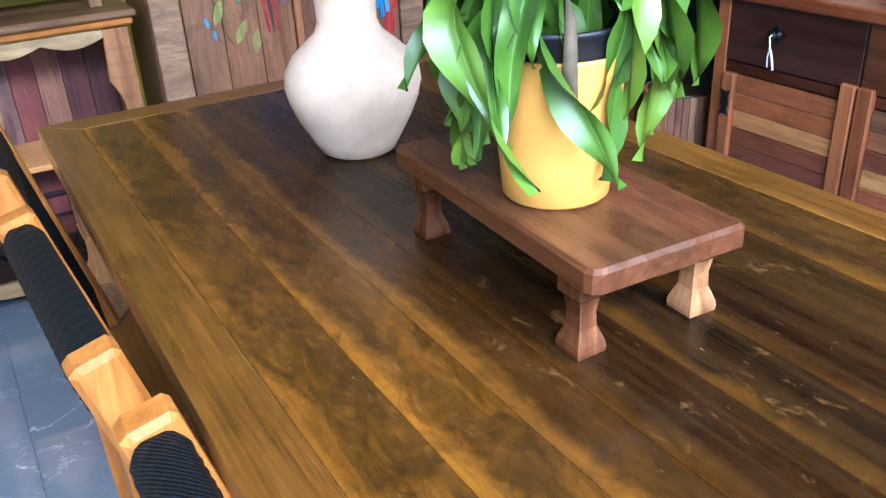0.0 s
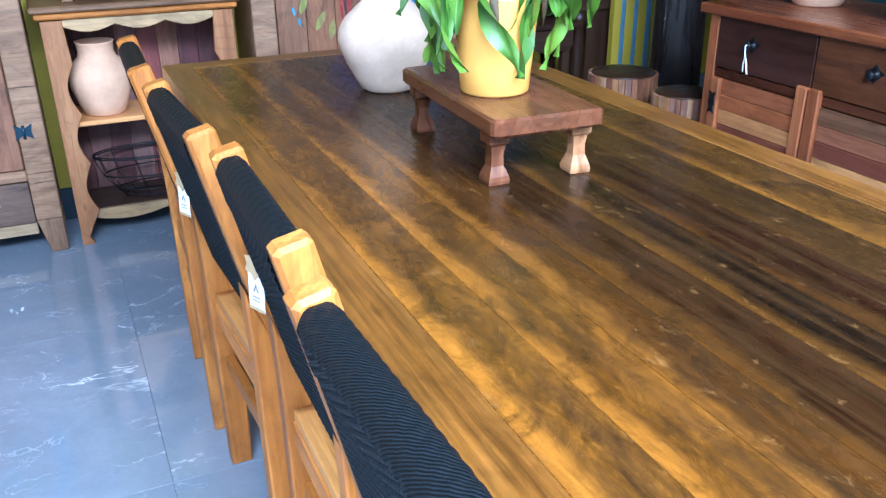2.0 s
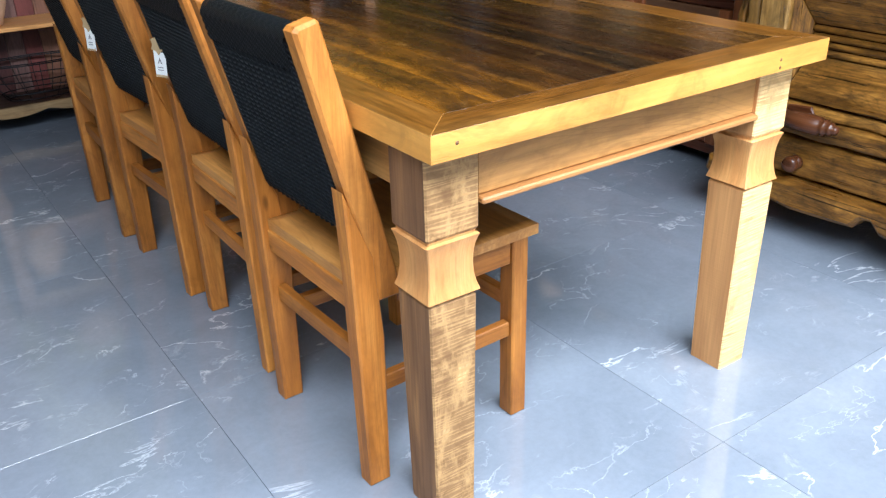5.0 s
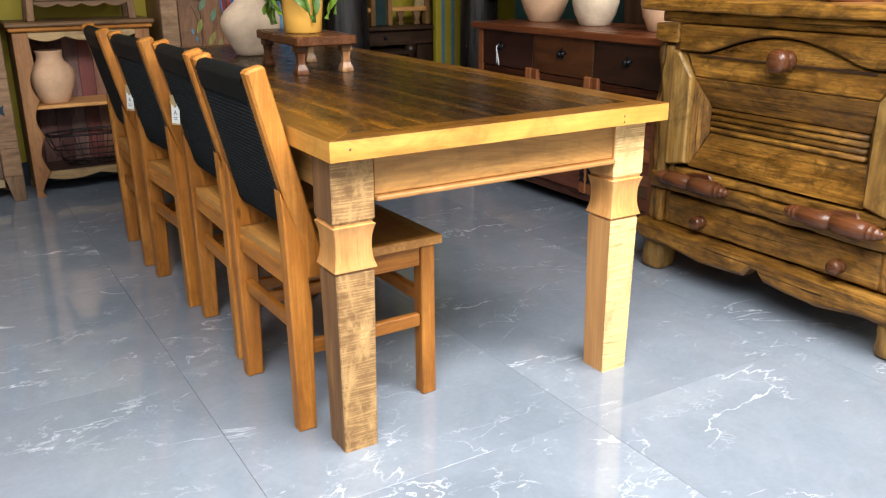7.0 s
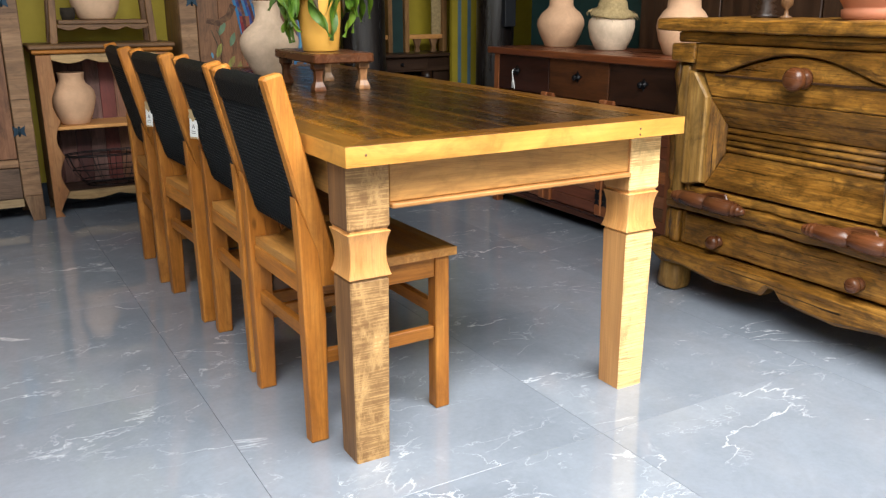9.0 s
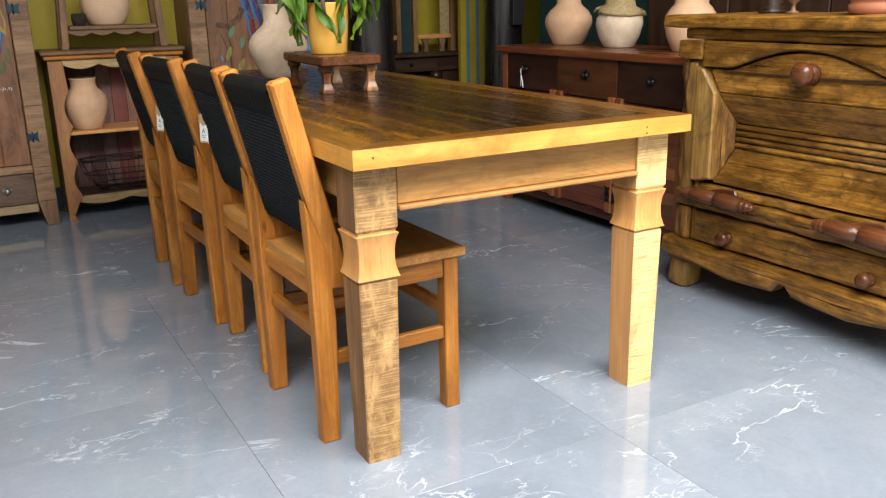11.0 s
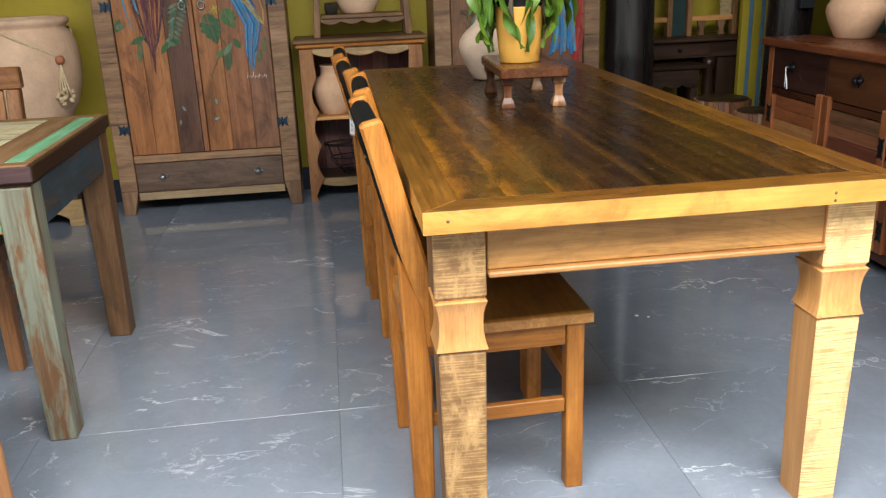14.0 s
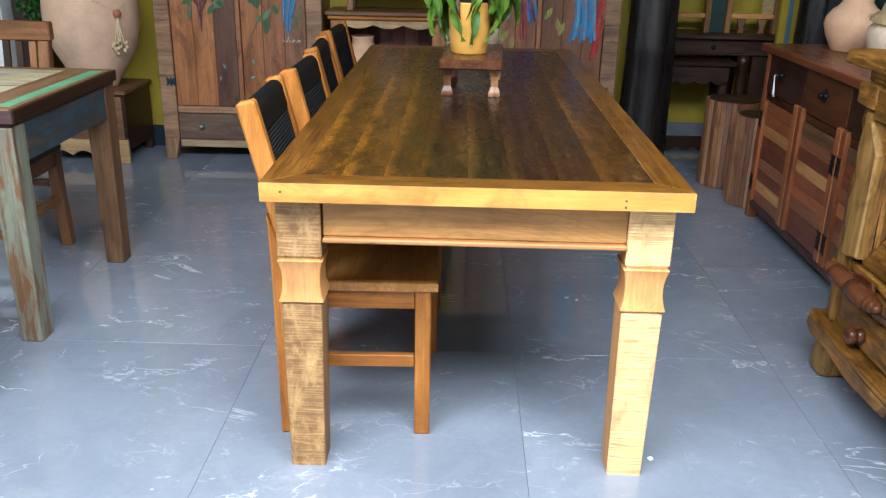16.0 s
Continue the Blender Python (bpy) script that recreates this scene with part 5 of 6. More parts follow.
part("back_panel", box(bmesh.new(), (-BL + 0.023, BD - 0.02, 0.06), (BL - 0.023, BD - 0.002, BH - 0.036), 0), darkwood("x"), board)
part("floor_panel", box(bmesh.new(), (-BL + 0.023, 0.046, 0.07), (BL - 0.023, BD - 0.021, 0.09), 0), darkwood("x"), board)
part("middle_rail", box(bmesh.new(), (-BL + 0.046, 0.004, 0.592), (BL - 0.046, 0.04, 0.622), 0.002), redwood("x"), board)
part("bottom_rail", box(bmesh.new(), (-BL + 0.046, 0.004, 0.06), (BL - 0.046, 0.04, 0.1), 0.002), redwood("x"), board)
DW = (2 * BL - 0.092) / 3
for i in range(3):
    x0 = -BL + 0.046 + DW * i
    dr = part("drawer", box(bmesh.new(), (x0 + 0.004, 0.0, 0.627), (x0 + DW - 0.004, 0.04, 0.805), 0.0012), tintwood("x"), board, "", ((0.045, 0.013, 0.007), (0.12, 0.042, 0.013), (0.042, 0.016, 0.008))[i])
    if i:
        # dark strip set into the gap between drawers, in place of its shade
        part("divider", box(bmesh.new(), (x0 - 0.0035, 0.006, 0.623), (x0 + 0.0035, 0.04, 0.808), 0), darkwood("z"), board)
    cx = x0 + DW / 2 - (0.05 if i == 0 else 0)
    b = turned(bmesh.new(), [(0.017, 0), (0.019, -0.003), (0.008, -0.006), (0.007, -0.016), (0.015, -0.021), (0.012, -0.028), (0.003, -0.03)], 12, "y", (cx, 0, 0.726))
    slab(b, [(cx - 0.035, 0.731), (cx - 0.012, 0.718), (cx, 0.698), (cx + 0.012, 0.718), (cx + 0.035, 0.731), (cx + 0.012, 0.742), (cx, 0.757), (cx - 0.012, 0.742)], -0.003, -0.0003, "y", 0.0005)
    part("knob", b, M_IRON, dr, "black iron drawer knob")
SLATS = ((0.30, 0.10, 0.035), (0.16, 0.05, 0.025), (0.42, 0.2, 0.07), (0.22, 0.07, 0.03), (0.12, 0.06, 0.03), (0.36, 0.13, 0.045), (0.26, 0.09, 0.035), (0.46, 0.24, 0.085), (0.2, 0.08, 0.04), (0.14, 0.045, 0.025))
r = random.Random(11)
for i in range(3):
    x0, x1 = -BL + 0.046 + DW * i + 0.003, -BL + 0.046 + DW * (i + 1) - 0.003
    door = part("door", box(bmesh.new(), (x0, 0.012, 0.103), (x1, 0.03, 0.589), 0.001), redwood("z"), board, "framed door of mixed wood strips")
    for a, c, top in ((x0, x0 + 0.045, 0.64 if i else 0.589), (x1 - 0.045, x1, 0.64 if i < 2 else 0.589)):
        part("stile", box(bmesh.new(), (a, -0.014, 0.1), (c, 0.0115, top), 0.004), wood("red_leg_wood", (0.16, 0.045, 0.015), (0.27, 0.085, 0.028), (0.35, 0.13, 0.045), "z"), door, "reddish upright stile")
    n = 9
    for k in range(n):
        z0 = 0.104 + (0.588 - 0.104) * k / n
        part("strip", box(bmesh.new(), (x0 + 0.046, -0.002 + 0.003 * r.random(), z0), (x1 - 0.046, 0.0115, z0 + (0.588 - 0.104) / n - 0.0015), 0.0015), strip_wood("x"), door, "", tuple(1.6 * c for c in SLATS[r.randrange(10)]))
    for z in (0.19, 0.5):
        hx = x0 + 0.022 if i != 1 else x1 - 0.022
        b = box(bmesh.new(), (hx - 0.016, -0.0185, z - 0.014), (hx + 0.016, -0.0145, z + 0.014), 0.002)
        for q in (-1, 1):
            slab(b, [(hx - 0.01, z + q * 0.014), (hx + 0.01, z + q * 0.014), (hx + 0.018, z + q * 0.04), (hx, z + q * 0.034), (hx - 0.018, z + q * 0.04)], -0.0185, -0.0145, "y", 0.001)
        part("hinge", b, M_IRON, door, "black iron hinge")
key = thing("key_tag", "white string tag hanging from the drawer knob", "tag", pose(1.863, 2.078, 0.726))
part("string", tube(bmesh.new(), [(0, 0, 0.012), (-0.012, 0.002, 0), (-0.012, -0.002, -0.03), (-0.01, 0.004, -0.06), (-0.012, 0, -0.085)], 0.0025, 5), M_PAPER, key)
part("tail", tube(bmesh.new(), [(-0.012, -0.002, -0.03), (-0.012, -0.012, -0.055), (-0.012, -0.02, -0.09)], 0.0035, 5), M_PAPER, key)

jar("clay_vase", "tan clay vase with angular belly and wide neck on the sideboard", 2.17, 2.10, BH, [(0.001, 0), (0.085, 0), (0.092, 0.006), (0.125, 0.07), (0.142, 0.12), (0.138, 0.15), (0.115, 0.185), (0.085, 0.207), (0.072, 0.225), (0.07, 0.27), (0.078, 0.31), (0.07, 0.31), (0.06, 0.26), (0.03, 0.2), (0.001, 0.2)], M_PINKCLAY, size=0.88)
jar("white_pot", "whitewashed round clay pot with a straw hat on it", 2.17, 1.695, BH, [(0.001, 0), (0.08, 0), (0.087, 0.006), (0.115, 0.06), (0.13, 0.115), (0.126, 0.15), (0.1, 0.178), (0.08, 0.186), (0.07, 0.186), (0.05, 0.16), (0.001, 0.16)], M_WHITECLAY, size=0.88)
jar("clay_vase", "pink clay vase with a wide neck beside the straw hat", 2.15, 1.20, BH, [(0.001, 0), (0.08, 0), (0.087, 0.006), (0.115, 0.07), (0.13, 0.13), (0.125, 0.165), (0.1, 0.2), (0.083, 0.215), (0.08, 0.25), (0.09, 0.3), (0.08, 0.3), (0.06, 0.25), (0.001, 0.2)], M_PINKCLAY, size=0.88)
b = turned(bmesh.new(), [(0.112, -0.014), (0.119, -0.01), (0.104, 0.004), (0.084, 0.014), (0.078, 0.022), (0.072, 0.052), (0.056, 0.072), (0.025, 0.08), (0.001, 0.081)], 36, wobble=0.1, cap=False)
warp(b, 0.004, 22.0, 3.0)
r = random.Random(7)
for k in range(90):
    a, q = r.uniform(0, 2 * math.pi), r.uniform(0.008, 0.028)
    c, d = math.cos(a), math.sin(a)
    tube(b, [(0.108 * c, 0.108 * d, 0.0), ((0.112 + q * 0.6) * c, (0.112 + q * 0.6) * d, -0.006), ((0.112 + q) * math.cos(a + 0.08), (0.112 + q) * math.sin(a + 0.08), -0.012 - 0.4 * q)], [0.0012, 0.001, 0.0006], 4)
hat = part("straw_hat", b, M_STRAW)
hat.matrix_basis = pose(2.165, 1.685, BH + 0.183, 11, -4, 0) @ Matrix.Scale(0.93, 4)
tagged(hat, "frayed straw hat resting on a white pot", "hat")

# plank door leaning behind the sideboard
leaf_ = thing("plank_door", "tall dark brown plank door standing against the side wall", "door", pose(WALL_X - 0.05, 0.6, 0))
for i in range(9):
    part("plank", box(bmesh.new(), (0, -1.2 + 0.27 * i, 0.0), (0.04, -1.2 + 0.27 * i + 0.262, 2.2), 0.004), darkwood("z"), leaf_)


# ---- log stools ----
def log_stool(x, y, r_, h, seed):
    st = thing("log_stool", "round stool clad with upright strips of mixed wood", "stool", pose(x, y, 0), "log stools")
    rr = random.Random(seed)
    part("core", turned(bmesh.new(), [(r_ - 0.014, 0), (r_ - 0.014, h - 0.004), (r_ - 0.02, h)], 28), darkwood("x"), st, "dark round top")
    n = 34
    b0 = bmesh.new()
    w = 2 * math.pi * r_ / n * 0.47
    box(b0, (r_ - 0.016, -w, 0.002), (r_, w, h - 0.006), 0.002)
    me = bpy.data.meshes.new("strip")
    b0.to_mesh(me)
    b0.free()
    me.materials.append(tintwood("z"))
    for i in range(n):
        part("strip", me, None, st, "", rr.choice(((0.3, 0.14, 0.07), (0.4, 0.22, 0.11), (0.22, 0.1, 0.055), (0.46, 0.28, 0.16), (0.26, 0.14, 0.1), (0.34, 0.17, 0.07))), pose(0, 0, 0, 0, 0, 360 * i / n))
    return st


log_stool(1.945, 2.875, 0.15, 0.48, 1)
log_stool(1.97, 2.505, 0.125, 0.47, 2)

# ---- dark tables in the alcove ----
desk = thing("writing_table", "dark brown wooden side table with a drawer and turned legs", "table", pose(2.0, 3.62, 0))
part("top", box(bmesh.new(), (-0.5, -0.03, 0.71), (0.41, 0.33, 0.733), 0.004), darkwood("x"), desk)
part("apron", box(bmesh.new(), (-0.45, 0.0, 0.612), (0.4, 0.022, 0.7095), 0.003), darkwood("x"), desk)
dr = part("drawer", box(bmesh.new(), (-0.25, -0.006, 0.625), (0.2, -0.0005, 0.698), 0.003), darkwood("x"), desk)
part("knob", turned(bmesh.new(), [(0.012, -0.006), (0.006, -0.01), (0.012, -0.02), (0.003, -0.025)], 10, "y", (0, 0, 0.662)), M_IRON, dr)
for lx in (-0.42, 0.17):
    for ly in (0.03, 0.29):
        part("leg", turned(bmesh.new(), [(0.03, 0), (0.034, 0.03), (0.02, 0.07), (0.036, 0.16), (0.03, 0.3), (0.038, 0.42), (0.03, 0.53), (0.04, 0.56), (0.04, 0.6115)], 16), darkwood("z"), desk, m=pose(lx + 0.04, ly, 0))
part("side_panel", box(bmesh.new(), (0.262, 0.025, 0.0), (0.4, 0.055, 0.6115), 0.003), darkwood("z"), desk)
hutch = thing("open_hutch", "open wooden frame hutch with a cane panel on a dark table", "hutch", pose(2.0, 3.74, 0.7335))
for hx in (-0.36, -0.035, 0.095, 0.395):
    part("upright", box(bmesh.new(), (hx, 0, 0), (hx + 0.033, 0.06, 1.1), 0.003), wood("hutch_wood", (0.2, 0.09, 0.03), (0.34, 0.17, 0.06), (0.44, 0.24, 0.1), "z", 0.5, stain=0.5), hutch)
for hz in (0.09, 0.6, 1.06):
    for a, c in ((-0.326, -0.036), (0.129, 0.394)):
        part("rail", box(bmesh.new(), (a, 0.004, hz), (c, 0.056, hz + 0.03), 0.003), golden("x") if hz < 0.2 else brown("x"), hutch)
part("back_board", box(bmesh.new(), (-0.001, 0.03, 0.0005), (0.094, 0.045, 1.09), 0.002), M_TEAL, hutch, "dark green narrow board")
part("cane_panel", box(bmesh.new(), (0.32, 0.03, 0.1205), (0.394, 0.036, 0.5995), 0), M_STRAW, hutch, "woven cane panel")
for hx in (-0.25, 0.2, 0.33):
    part("bracket", slab(bmesh.new(), [(hx - 0.03, 0.0895), (hx + 0.03, 0.0895), (hx + 0.012, 0.03), (hx + 0.02, 0.0005), (hx - 0.02, 0.0005), (hx - 0.012, 0.03)], 0.015, 0.04, "y", 0.002), brown("z"), hutch)

cons = thing("console_table", "small dark brown console table with scalloped apron", "table", pose(1.892, 3.50, 0))
part("top", slab(bmesh.new(), [(-0.24, 0.56), (0.225, 0.56), (0.235, 0.585), (-0.24, 0.585)], -0.02, 0.25, "y", 0.003), darkwood("x"), cons)
pts = [(0.195, 0.5595), (-0.225, 0.5595)] + wavy(-0.225, 0.195, 0.455, 0.022, 4, -1)
part("apron", slab(bmesh.new(), pts, 0.0, 0.02, "y", 0.002), darkwood("x"), cons, "scalloped apron")
for lx in (-0.225, 0.15):
    for ly in (0.021, 0.19):
        part("leg", box(bmesh.new(), (lx, ly, 0), (lx + 0.045, ly + 0.04, 0.5595), 0.003), darkwood("z"), cons)
pts = [(0.149, 0.115), (-0.179, 0.115)] + wavy(-0.179, 0.149, 0.035, 0.022, 3, -1)
part("lower_apron", slab(bmesh.new(), pts, 0.022, 0.04, "y", 0.002), darkwood("x"), cons)


# ---- rustic chest of drawers ----
chest = thing("rustic_chest", "heavy rustic chest of hewn yellow-brown wood with turned handles", "chest", pose(1.625, 0.165, 0, 0, 0, -90))
CW, CD, CH = 0.54, 0.44, 1.0


def hewn(name, lo, hi, axis="x", seed=0.0, amount=0.006, label="", bev=0.012, mat=None):
    b = box(bmesh.new(), lo, hi, bev * 0.85, 2)
    for ax in "xyz":
        k = "xyz".index(ax)
        cut(b, min(24, int((hi[k] - lo[k]) / 0.035)), ax) if hi[k] - lo[k] > 0.1 else None
    warp(b, amount, 9.0, seed)
    warp(b, amount * 0.5, 24.0, seed + 5.0)
    for f in b.faces:
        f.smooth = True
    return part(name, b, mat or rustic(axis), chest, label)


hewn("body", (-CW + 0.03, 0.06, 0.12), (CW - 0.03, CD, CH - 0.075), "x", 1.0, 0.002)
hewn("top", (-CW - 0.045, -0.055, CH - 0.03), (CW + 0.045, CD, CH + 0.012), "x", 2.0, 0.005, "thick uneven top slab", 0.01)
hewn("cornice", (-CW + 0.02, -0.012, CH - 0.071), (CW - 0.02, 0.06, CH - 0.033), "x", 2.5, 0.003)
for s in (-1, 1):
    for i, (u, w, y0) in enumerate(((CW, 0.034, 0.0), (CW - 0.036, 0.05, -0.014), (CW - 0.09, 0.034, -0.006))):
        a, c = sorted((s * u, s * (u - w)))
        a, c = a + 0.002, c - 0.002
        hewn("post_strip", (a, y0, 0.335), (c, 0.058, 0.855), "z", 3.0 + i + s, 0.013, "", 0.014, pale_hewn("z") if i == 1 else None)
        hewn("post_strip", (a, y0, 0.195), (c, 0.058, 0.318), "z", 3.7 + i + s, 0.005, "", 0.014)
    a, c = sorted((s * (CW - 0.0), s * (CW - 0.115)))
    hewn("corner_block", (a, -0.026, 0.862), (c, 0.058, 0.925), "x", 4.0 + s, 0.005, "", 0.011)
    a, c = sorted((s * (CW + 0.0), s * (CW - 0.1)))
    hewn("front_foot", (a, -0.024, 0.0), (c, 0.075, 0.112), "z", 5.0 + s, 0.007, "short stump of log", 0.034, pale_hewn("z"))
    hewn("rear_foot", (a, CD - 0.1, 0.0), (c, CD - 0.01, 0.118), "z", 5.5 + s, 0.006, "", 0.02)
# arched top board over the arched drawer
PX = CW - 0.125


def arch(x):
    t = max(0.0, 1 - (x / 0.30) ** 2)
    return 0.835 + 0.068 * t ** 1.3


xs = np.linspace(-PX, PX, 31)
part("frieze", slab(bmesh.new(), [(PX, 0.926), (-PX, 0.926)] + [(float(x), arch(x) + 0.003) for x in xs], -0.028, 0.055, "y", 0.005), rustic("x"), chest, "arched frieze board")
dr = part("arched_drawer", slab(bmesh.new(), [(PX - 0.07, 0.752), (-PX + 0.07, 0.752)] + [(float(x), arch(x) - 0.005) for x in xs[1:-1]], -0.014, 0.055, "y", 0.004), rustic("x"), chest, "drawer with arched top edge")
part("drawer_strip", box(bmesh.new(), (-0.33, -0.021, 0.822), (0.33, -0.0165, 0.829), 0.001), darkwood("x"), dr)


def knob(parent, x, z, r_, y0=-0.016):
    prof = [(0.8, 0.0), (0.92, 0.12), (0.9, 0.5), (0.72, 0.72), (0.66, 0.85), (0.8, 0.95), (0.99, 1.12), (1.05, 1.4), (1.0, 1.7), (0.82, 1.95), (0.5, 2.1), (0.1, 2.15)]
    b = turned(bmesh.new(), [(r_ * p, -r_ * q) for p, q in prof], 24, "y", (x, y0, z))
    part("knob", b, M_KNOB, parent, "turned red-brown wooden knob")


knob(dr, 0.03, 0.838, 0.036)
# recessed panel with wide bevelled frame boards
def facet(name, outer, inner, axis, label=""):
    """One sloping board of the sunk panel: outer edge near the front, inner edge deep; ends mitred."""
    b = bmesh.new()
    front = [b.verts.new((x, -0.012, z)) for x, z in outer] + [b.verts.new((x, 0.04, z)) for x, z in inner]
    back = [b.verts.new((v.co.x, 0.056, v.co.z)) for v in front]
    b.faces.new(front)
    b.faces.new(back[::-1])
    for k in range(4):
        b.faces.new((front[k], back[k], back[(k + 1) % 4], front[(k + 1) % 4]))
    bmesh.ops.recalc_face_normals(b, faces=b.faces[:])
    bmesh.ops.bevel(b, geom=b.edges[:], offset=0.002, segments=1, affect="EDGES", profile=0.6)
    part(name, b, rustic(axis), chest, label)


OX, IX, Z0, Z1, Z2, Z3 = PX - 0.068, PX - 0.112, 0.432, 0.555, 0.645, 0.749
for s in (-1, 1):
    b = slab(bmesh.new(), [(s * (PX + 0.028), 0.835), (s * (PX - 0.002), 0.83), (s * (OX + 0.002), Z3), (s * (OX + 0.002), Z0 + 0.012), (s * (PX + 0.004), 0.426), (s * (PX + 0.028), 0.426)], -0.03, 0.05, "y", 0.006)
    part("frame_board", warp(b, 0.003, 9.0, s), pale_hewn("z"), chest, "broad pale side board")
    facet("bevel_board", [(s * OX, Z3 - 0.001), (s * OX, Z0 + 0.001)], [(s * IX, Z1), (s * IX, Z2)], "z")
facet("panel_top", [(-OX + 0.002, Z3), (OX - 0.002, Z3)], [(IX - 0.002, Z2), (-IX + 0.002, Z2)], "x")
facet("panel_bottom", [(-OX + 0.002, Z0), (OX - 0.002, Z0)], [(IX - 0.002, Z1), (-IX + 0.002, Z1)], "x")
part("panel", box(bmesh.new(), (-IX + 0.001, 0.046, Z1 + 0.001), (IX - 0.001, 0.056, Z2 - 0.001), 0), darkwood("x"), chest)
for i in range(4):
    part("ridge", turned(bmesh.new(), [(0.004, -IX + 0.002), (0.0098, -IX + 0.008), (0.0098, IX - 0.008), (0.004, IX - 0.002)], 12, "x", (0, 0.039, Z1 + 0.0125 + 0.0217 * i)), rustic("x"), chest, "rounded carved ridge")
hewn("middle_beam", (-CW + 0.02, -0.022, 0.325), (CW - 0.02, 0.058, 0.385), "x", 6.0, 0.006)
hewn("upper_beam", (-PX, -0.01, 0.388), (PX, 0.055, 0.423), "x", 6.5, 0.004)
low = hewn("bottom_drawer", (-PX - 0.01, -0.012, 0.2), (PX + 0.01, 0.055, 0.316), "x", 7.0, 0.005)
for kx in (-0.255, 0.3):
    knob(low, kx, 0.245, 0.024, -0.012)
base_pts = [(CW + 0.02, 0.19), (-CW - 0.02, 0.19), (-CW - 0.03, 0.14), (-CW + 0.02, 0.112), (-0.4, 0.118), (-0.24, 0.098), (-0.1, 0.102), (-0.04, 0.107), (-0.012, 0.14), (0.012, 0.14), (0.04, 0.107), (0.12, 0.1), (0.25, 0.096), (0.4, 0.112), (CW - 0.02, 0.11), (CW + 0.03, 0.14)]
b = slab(bmesh.new(), base_pts, -0.045, 0.04, "y", 0.015)
part("base_beam", warp(b, 0.005, 8.0, 8.0), rustic("x"), chest, "thick base beam with a notched edge")
for s, x0 in ((1, -0.45), (1, 0.115)):
    hx0, hx1, z = x0, x0 + 0.34, 0.385
    prof = [(0.005, 0.0), (0.014, 0.004), (0.017, 0.011), (0.013, 0.017), (0.021, 0.022), (0.021, 0.028), (0.016, 0.033), (0.025, 0.039), (0.025, 0.046), (0.02, 0.051), (0.026, 0.058), (0.028, 0.1), (0.027, 0.156), (0.018, 0.162), (0.018, 0.167), (0.028, 0.173), (0.03, 0.22), (0.028, 0.278), (0.021, 0.284), (0.025, 0.29), (0.025, 0.297), (0.017, 0.302), (0.021, 0.308), (0.019, 0.315), (0.012, 0.32), (0.014, 0.327), (0.004, 0.334)]
    hd = part("handle", turned(bmesh.new(), prof, 20, "x", (hx0, -0.058, z)), M_KNOB, chest, "turned red-brown wooden handle")
    part("handle_plate", slab(bmesh.new(), [(hx0 + 0.12, z - 0.034), (hx0 + 0.17, z - 0.042), (hx0 + 0.205, z - 0.02), (hx0 + 0.24, z + 0.016), (hx0 + 0.225, z + 0.04), (hx0 + 0.16, z + 0.036), (hx0 + 0.11, z + 0.02)], -0.034, -0.0235, "y", 0.004), M_KNOB, hd)

# things on the chest
holder = part("candle_holder", turned(bmesh.new(), [(0.045, 0), (0.05, 0.008), (0.03, 0.014), (0.04, 0.022), (0.026, 0.03), (0.036, 0.04), (0.022, 0.05), (0.034, 0.062), (0.02, 0.075), (0.016, 0.12), (0.026, 0.135), (0.018, 0.15)], 22), darkwood("z"))
holder.matrix_basis = pose(1.86, 0.52, CH + 0.012)
tagged(holder, "dark turned wooden candle holder on the chest", "candle holder")
cup = part("wooden_goblet", turned(bmesh.new(), [(0.02, 0), (0.021, 0.005), (0.008, 0.012), (0.006, 0.03), (0.02, 0.045), (0.023, 0.07), (0.019, 0.085), (0.017, 0.085), (0.001, 0.06)], 18), brown("z"))
cup.matrix_basis = pose(1.82, 0.40, CH + 0.012)
tagged(cup, "small turned brown wooden goblet", "goblet")
braz = part("clay_brazier", turned(bmesh.new(), [(0.075, 0), (0.085, 0.006), (0.088, 0.03), (0.08, 0.034), (0.083, 0.04), (0.1, 0.07), (0.105, 0.1), (0.095, 0.1), (0.001, 0.06)], 28), M_REDCLAY)
braz.matrix_basis = pose(1.80, 0.07, CH + 0.012)
tagged(braz, "red clay brazier pot with a flared rim", "pot")


# ---- painted patchwork table ----
M_CREAMPEEL = peeled("cream_peeling_paint", (0.55, 0.48, 0.27), (0.5, 0.47, 0.33), (0.2, 0.11, 0.045), "x", 0.55)
M_GREENPEEL = peeled("green_peeling_paint", (0.12, 0.33, 0.17), (0.16, 0.4, 0.24), (0.2, 0.12, 0.05), "y", 0.6)
M_TEALORANGE = peeled("teal_orange_paint", (0.09, 0.42, 0.33), (0.2, 0.42, 0.12), (0.55, 0.25, 0.05), "x", 0.48)
M_BLUEPEEL = peeled("blue_peeling_paint", (0.035, 0.075, 0.10), (0.03, 0.05, 0.06), (0.10, 0.065, 0.045), "y", 0.5)
M_SAGE = peeled("sage_peeling_paint", (0.21, 0.215, 0.155), (0.19, 0.205, 0.15), (0.17, 0.085, 0.04), "z", 0.49)
t2 = thing("patchwork_table", "reclaimed wood table with peeling cream, green and blue paint", "table", pose(-0.905, 0.69, 0))
TX, TY = -1.5, 0.82
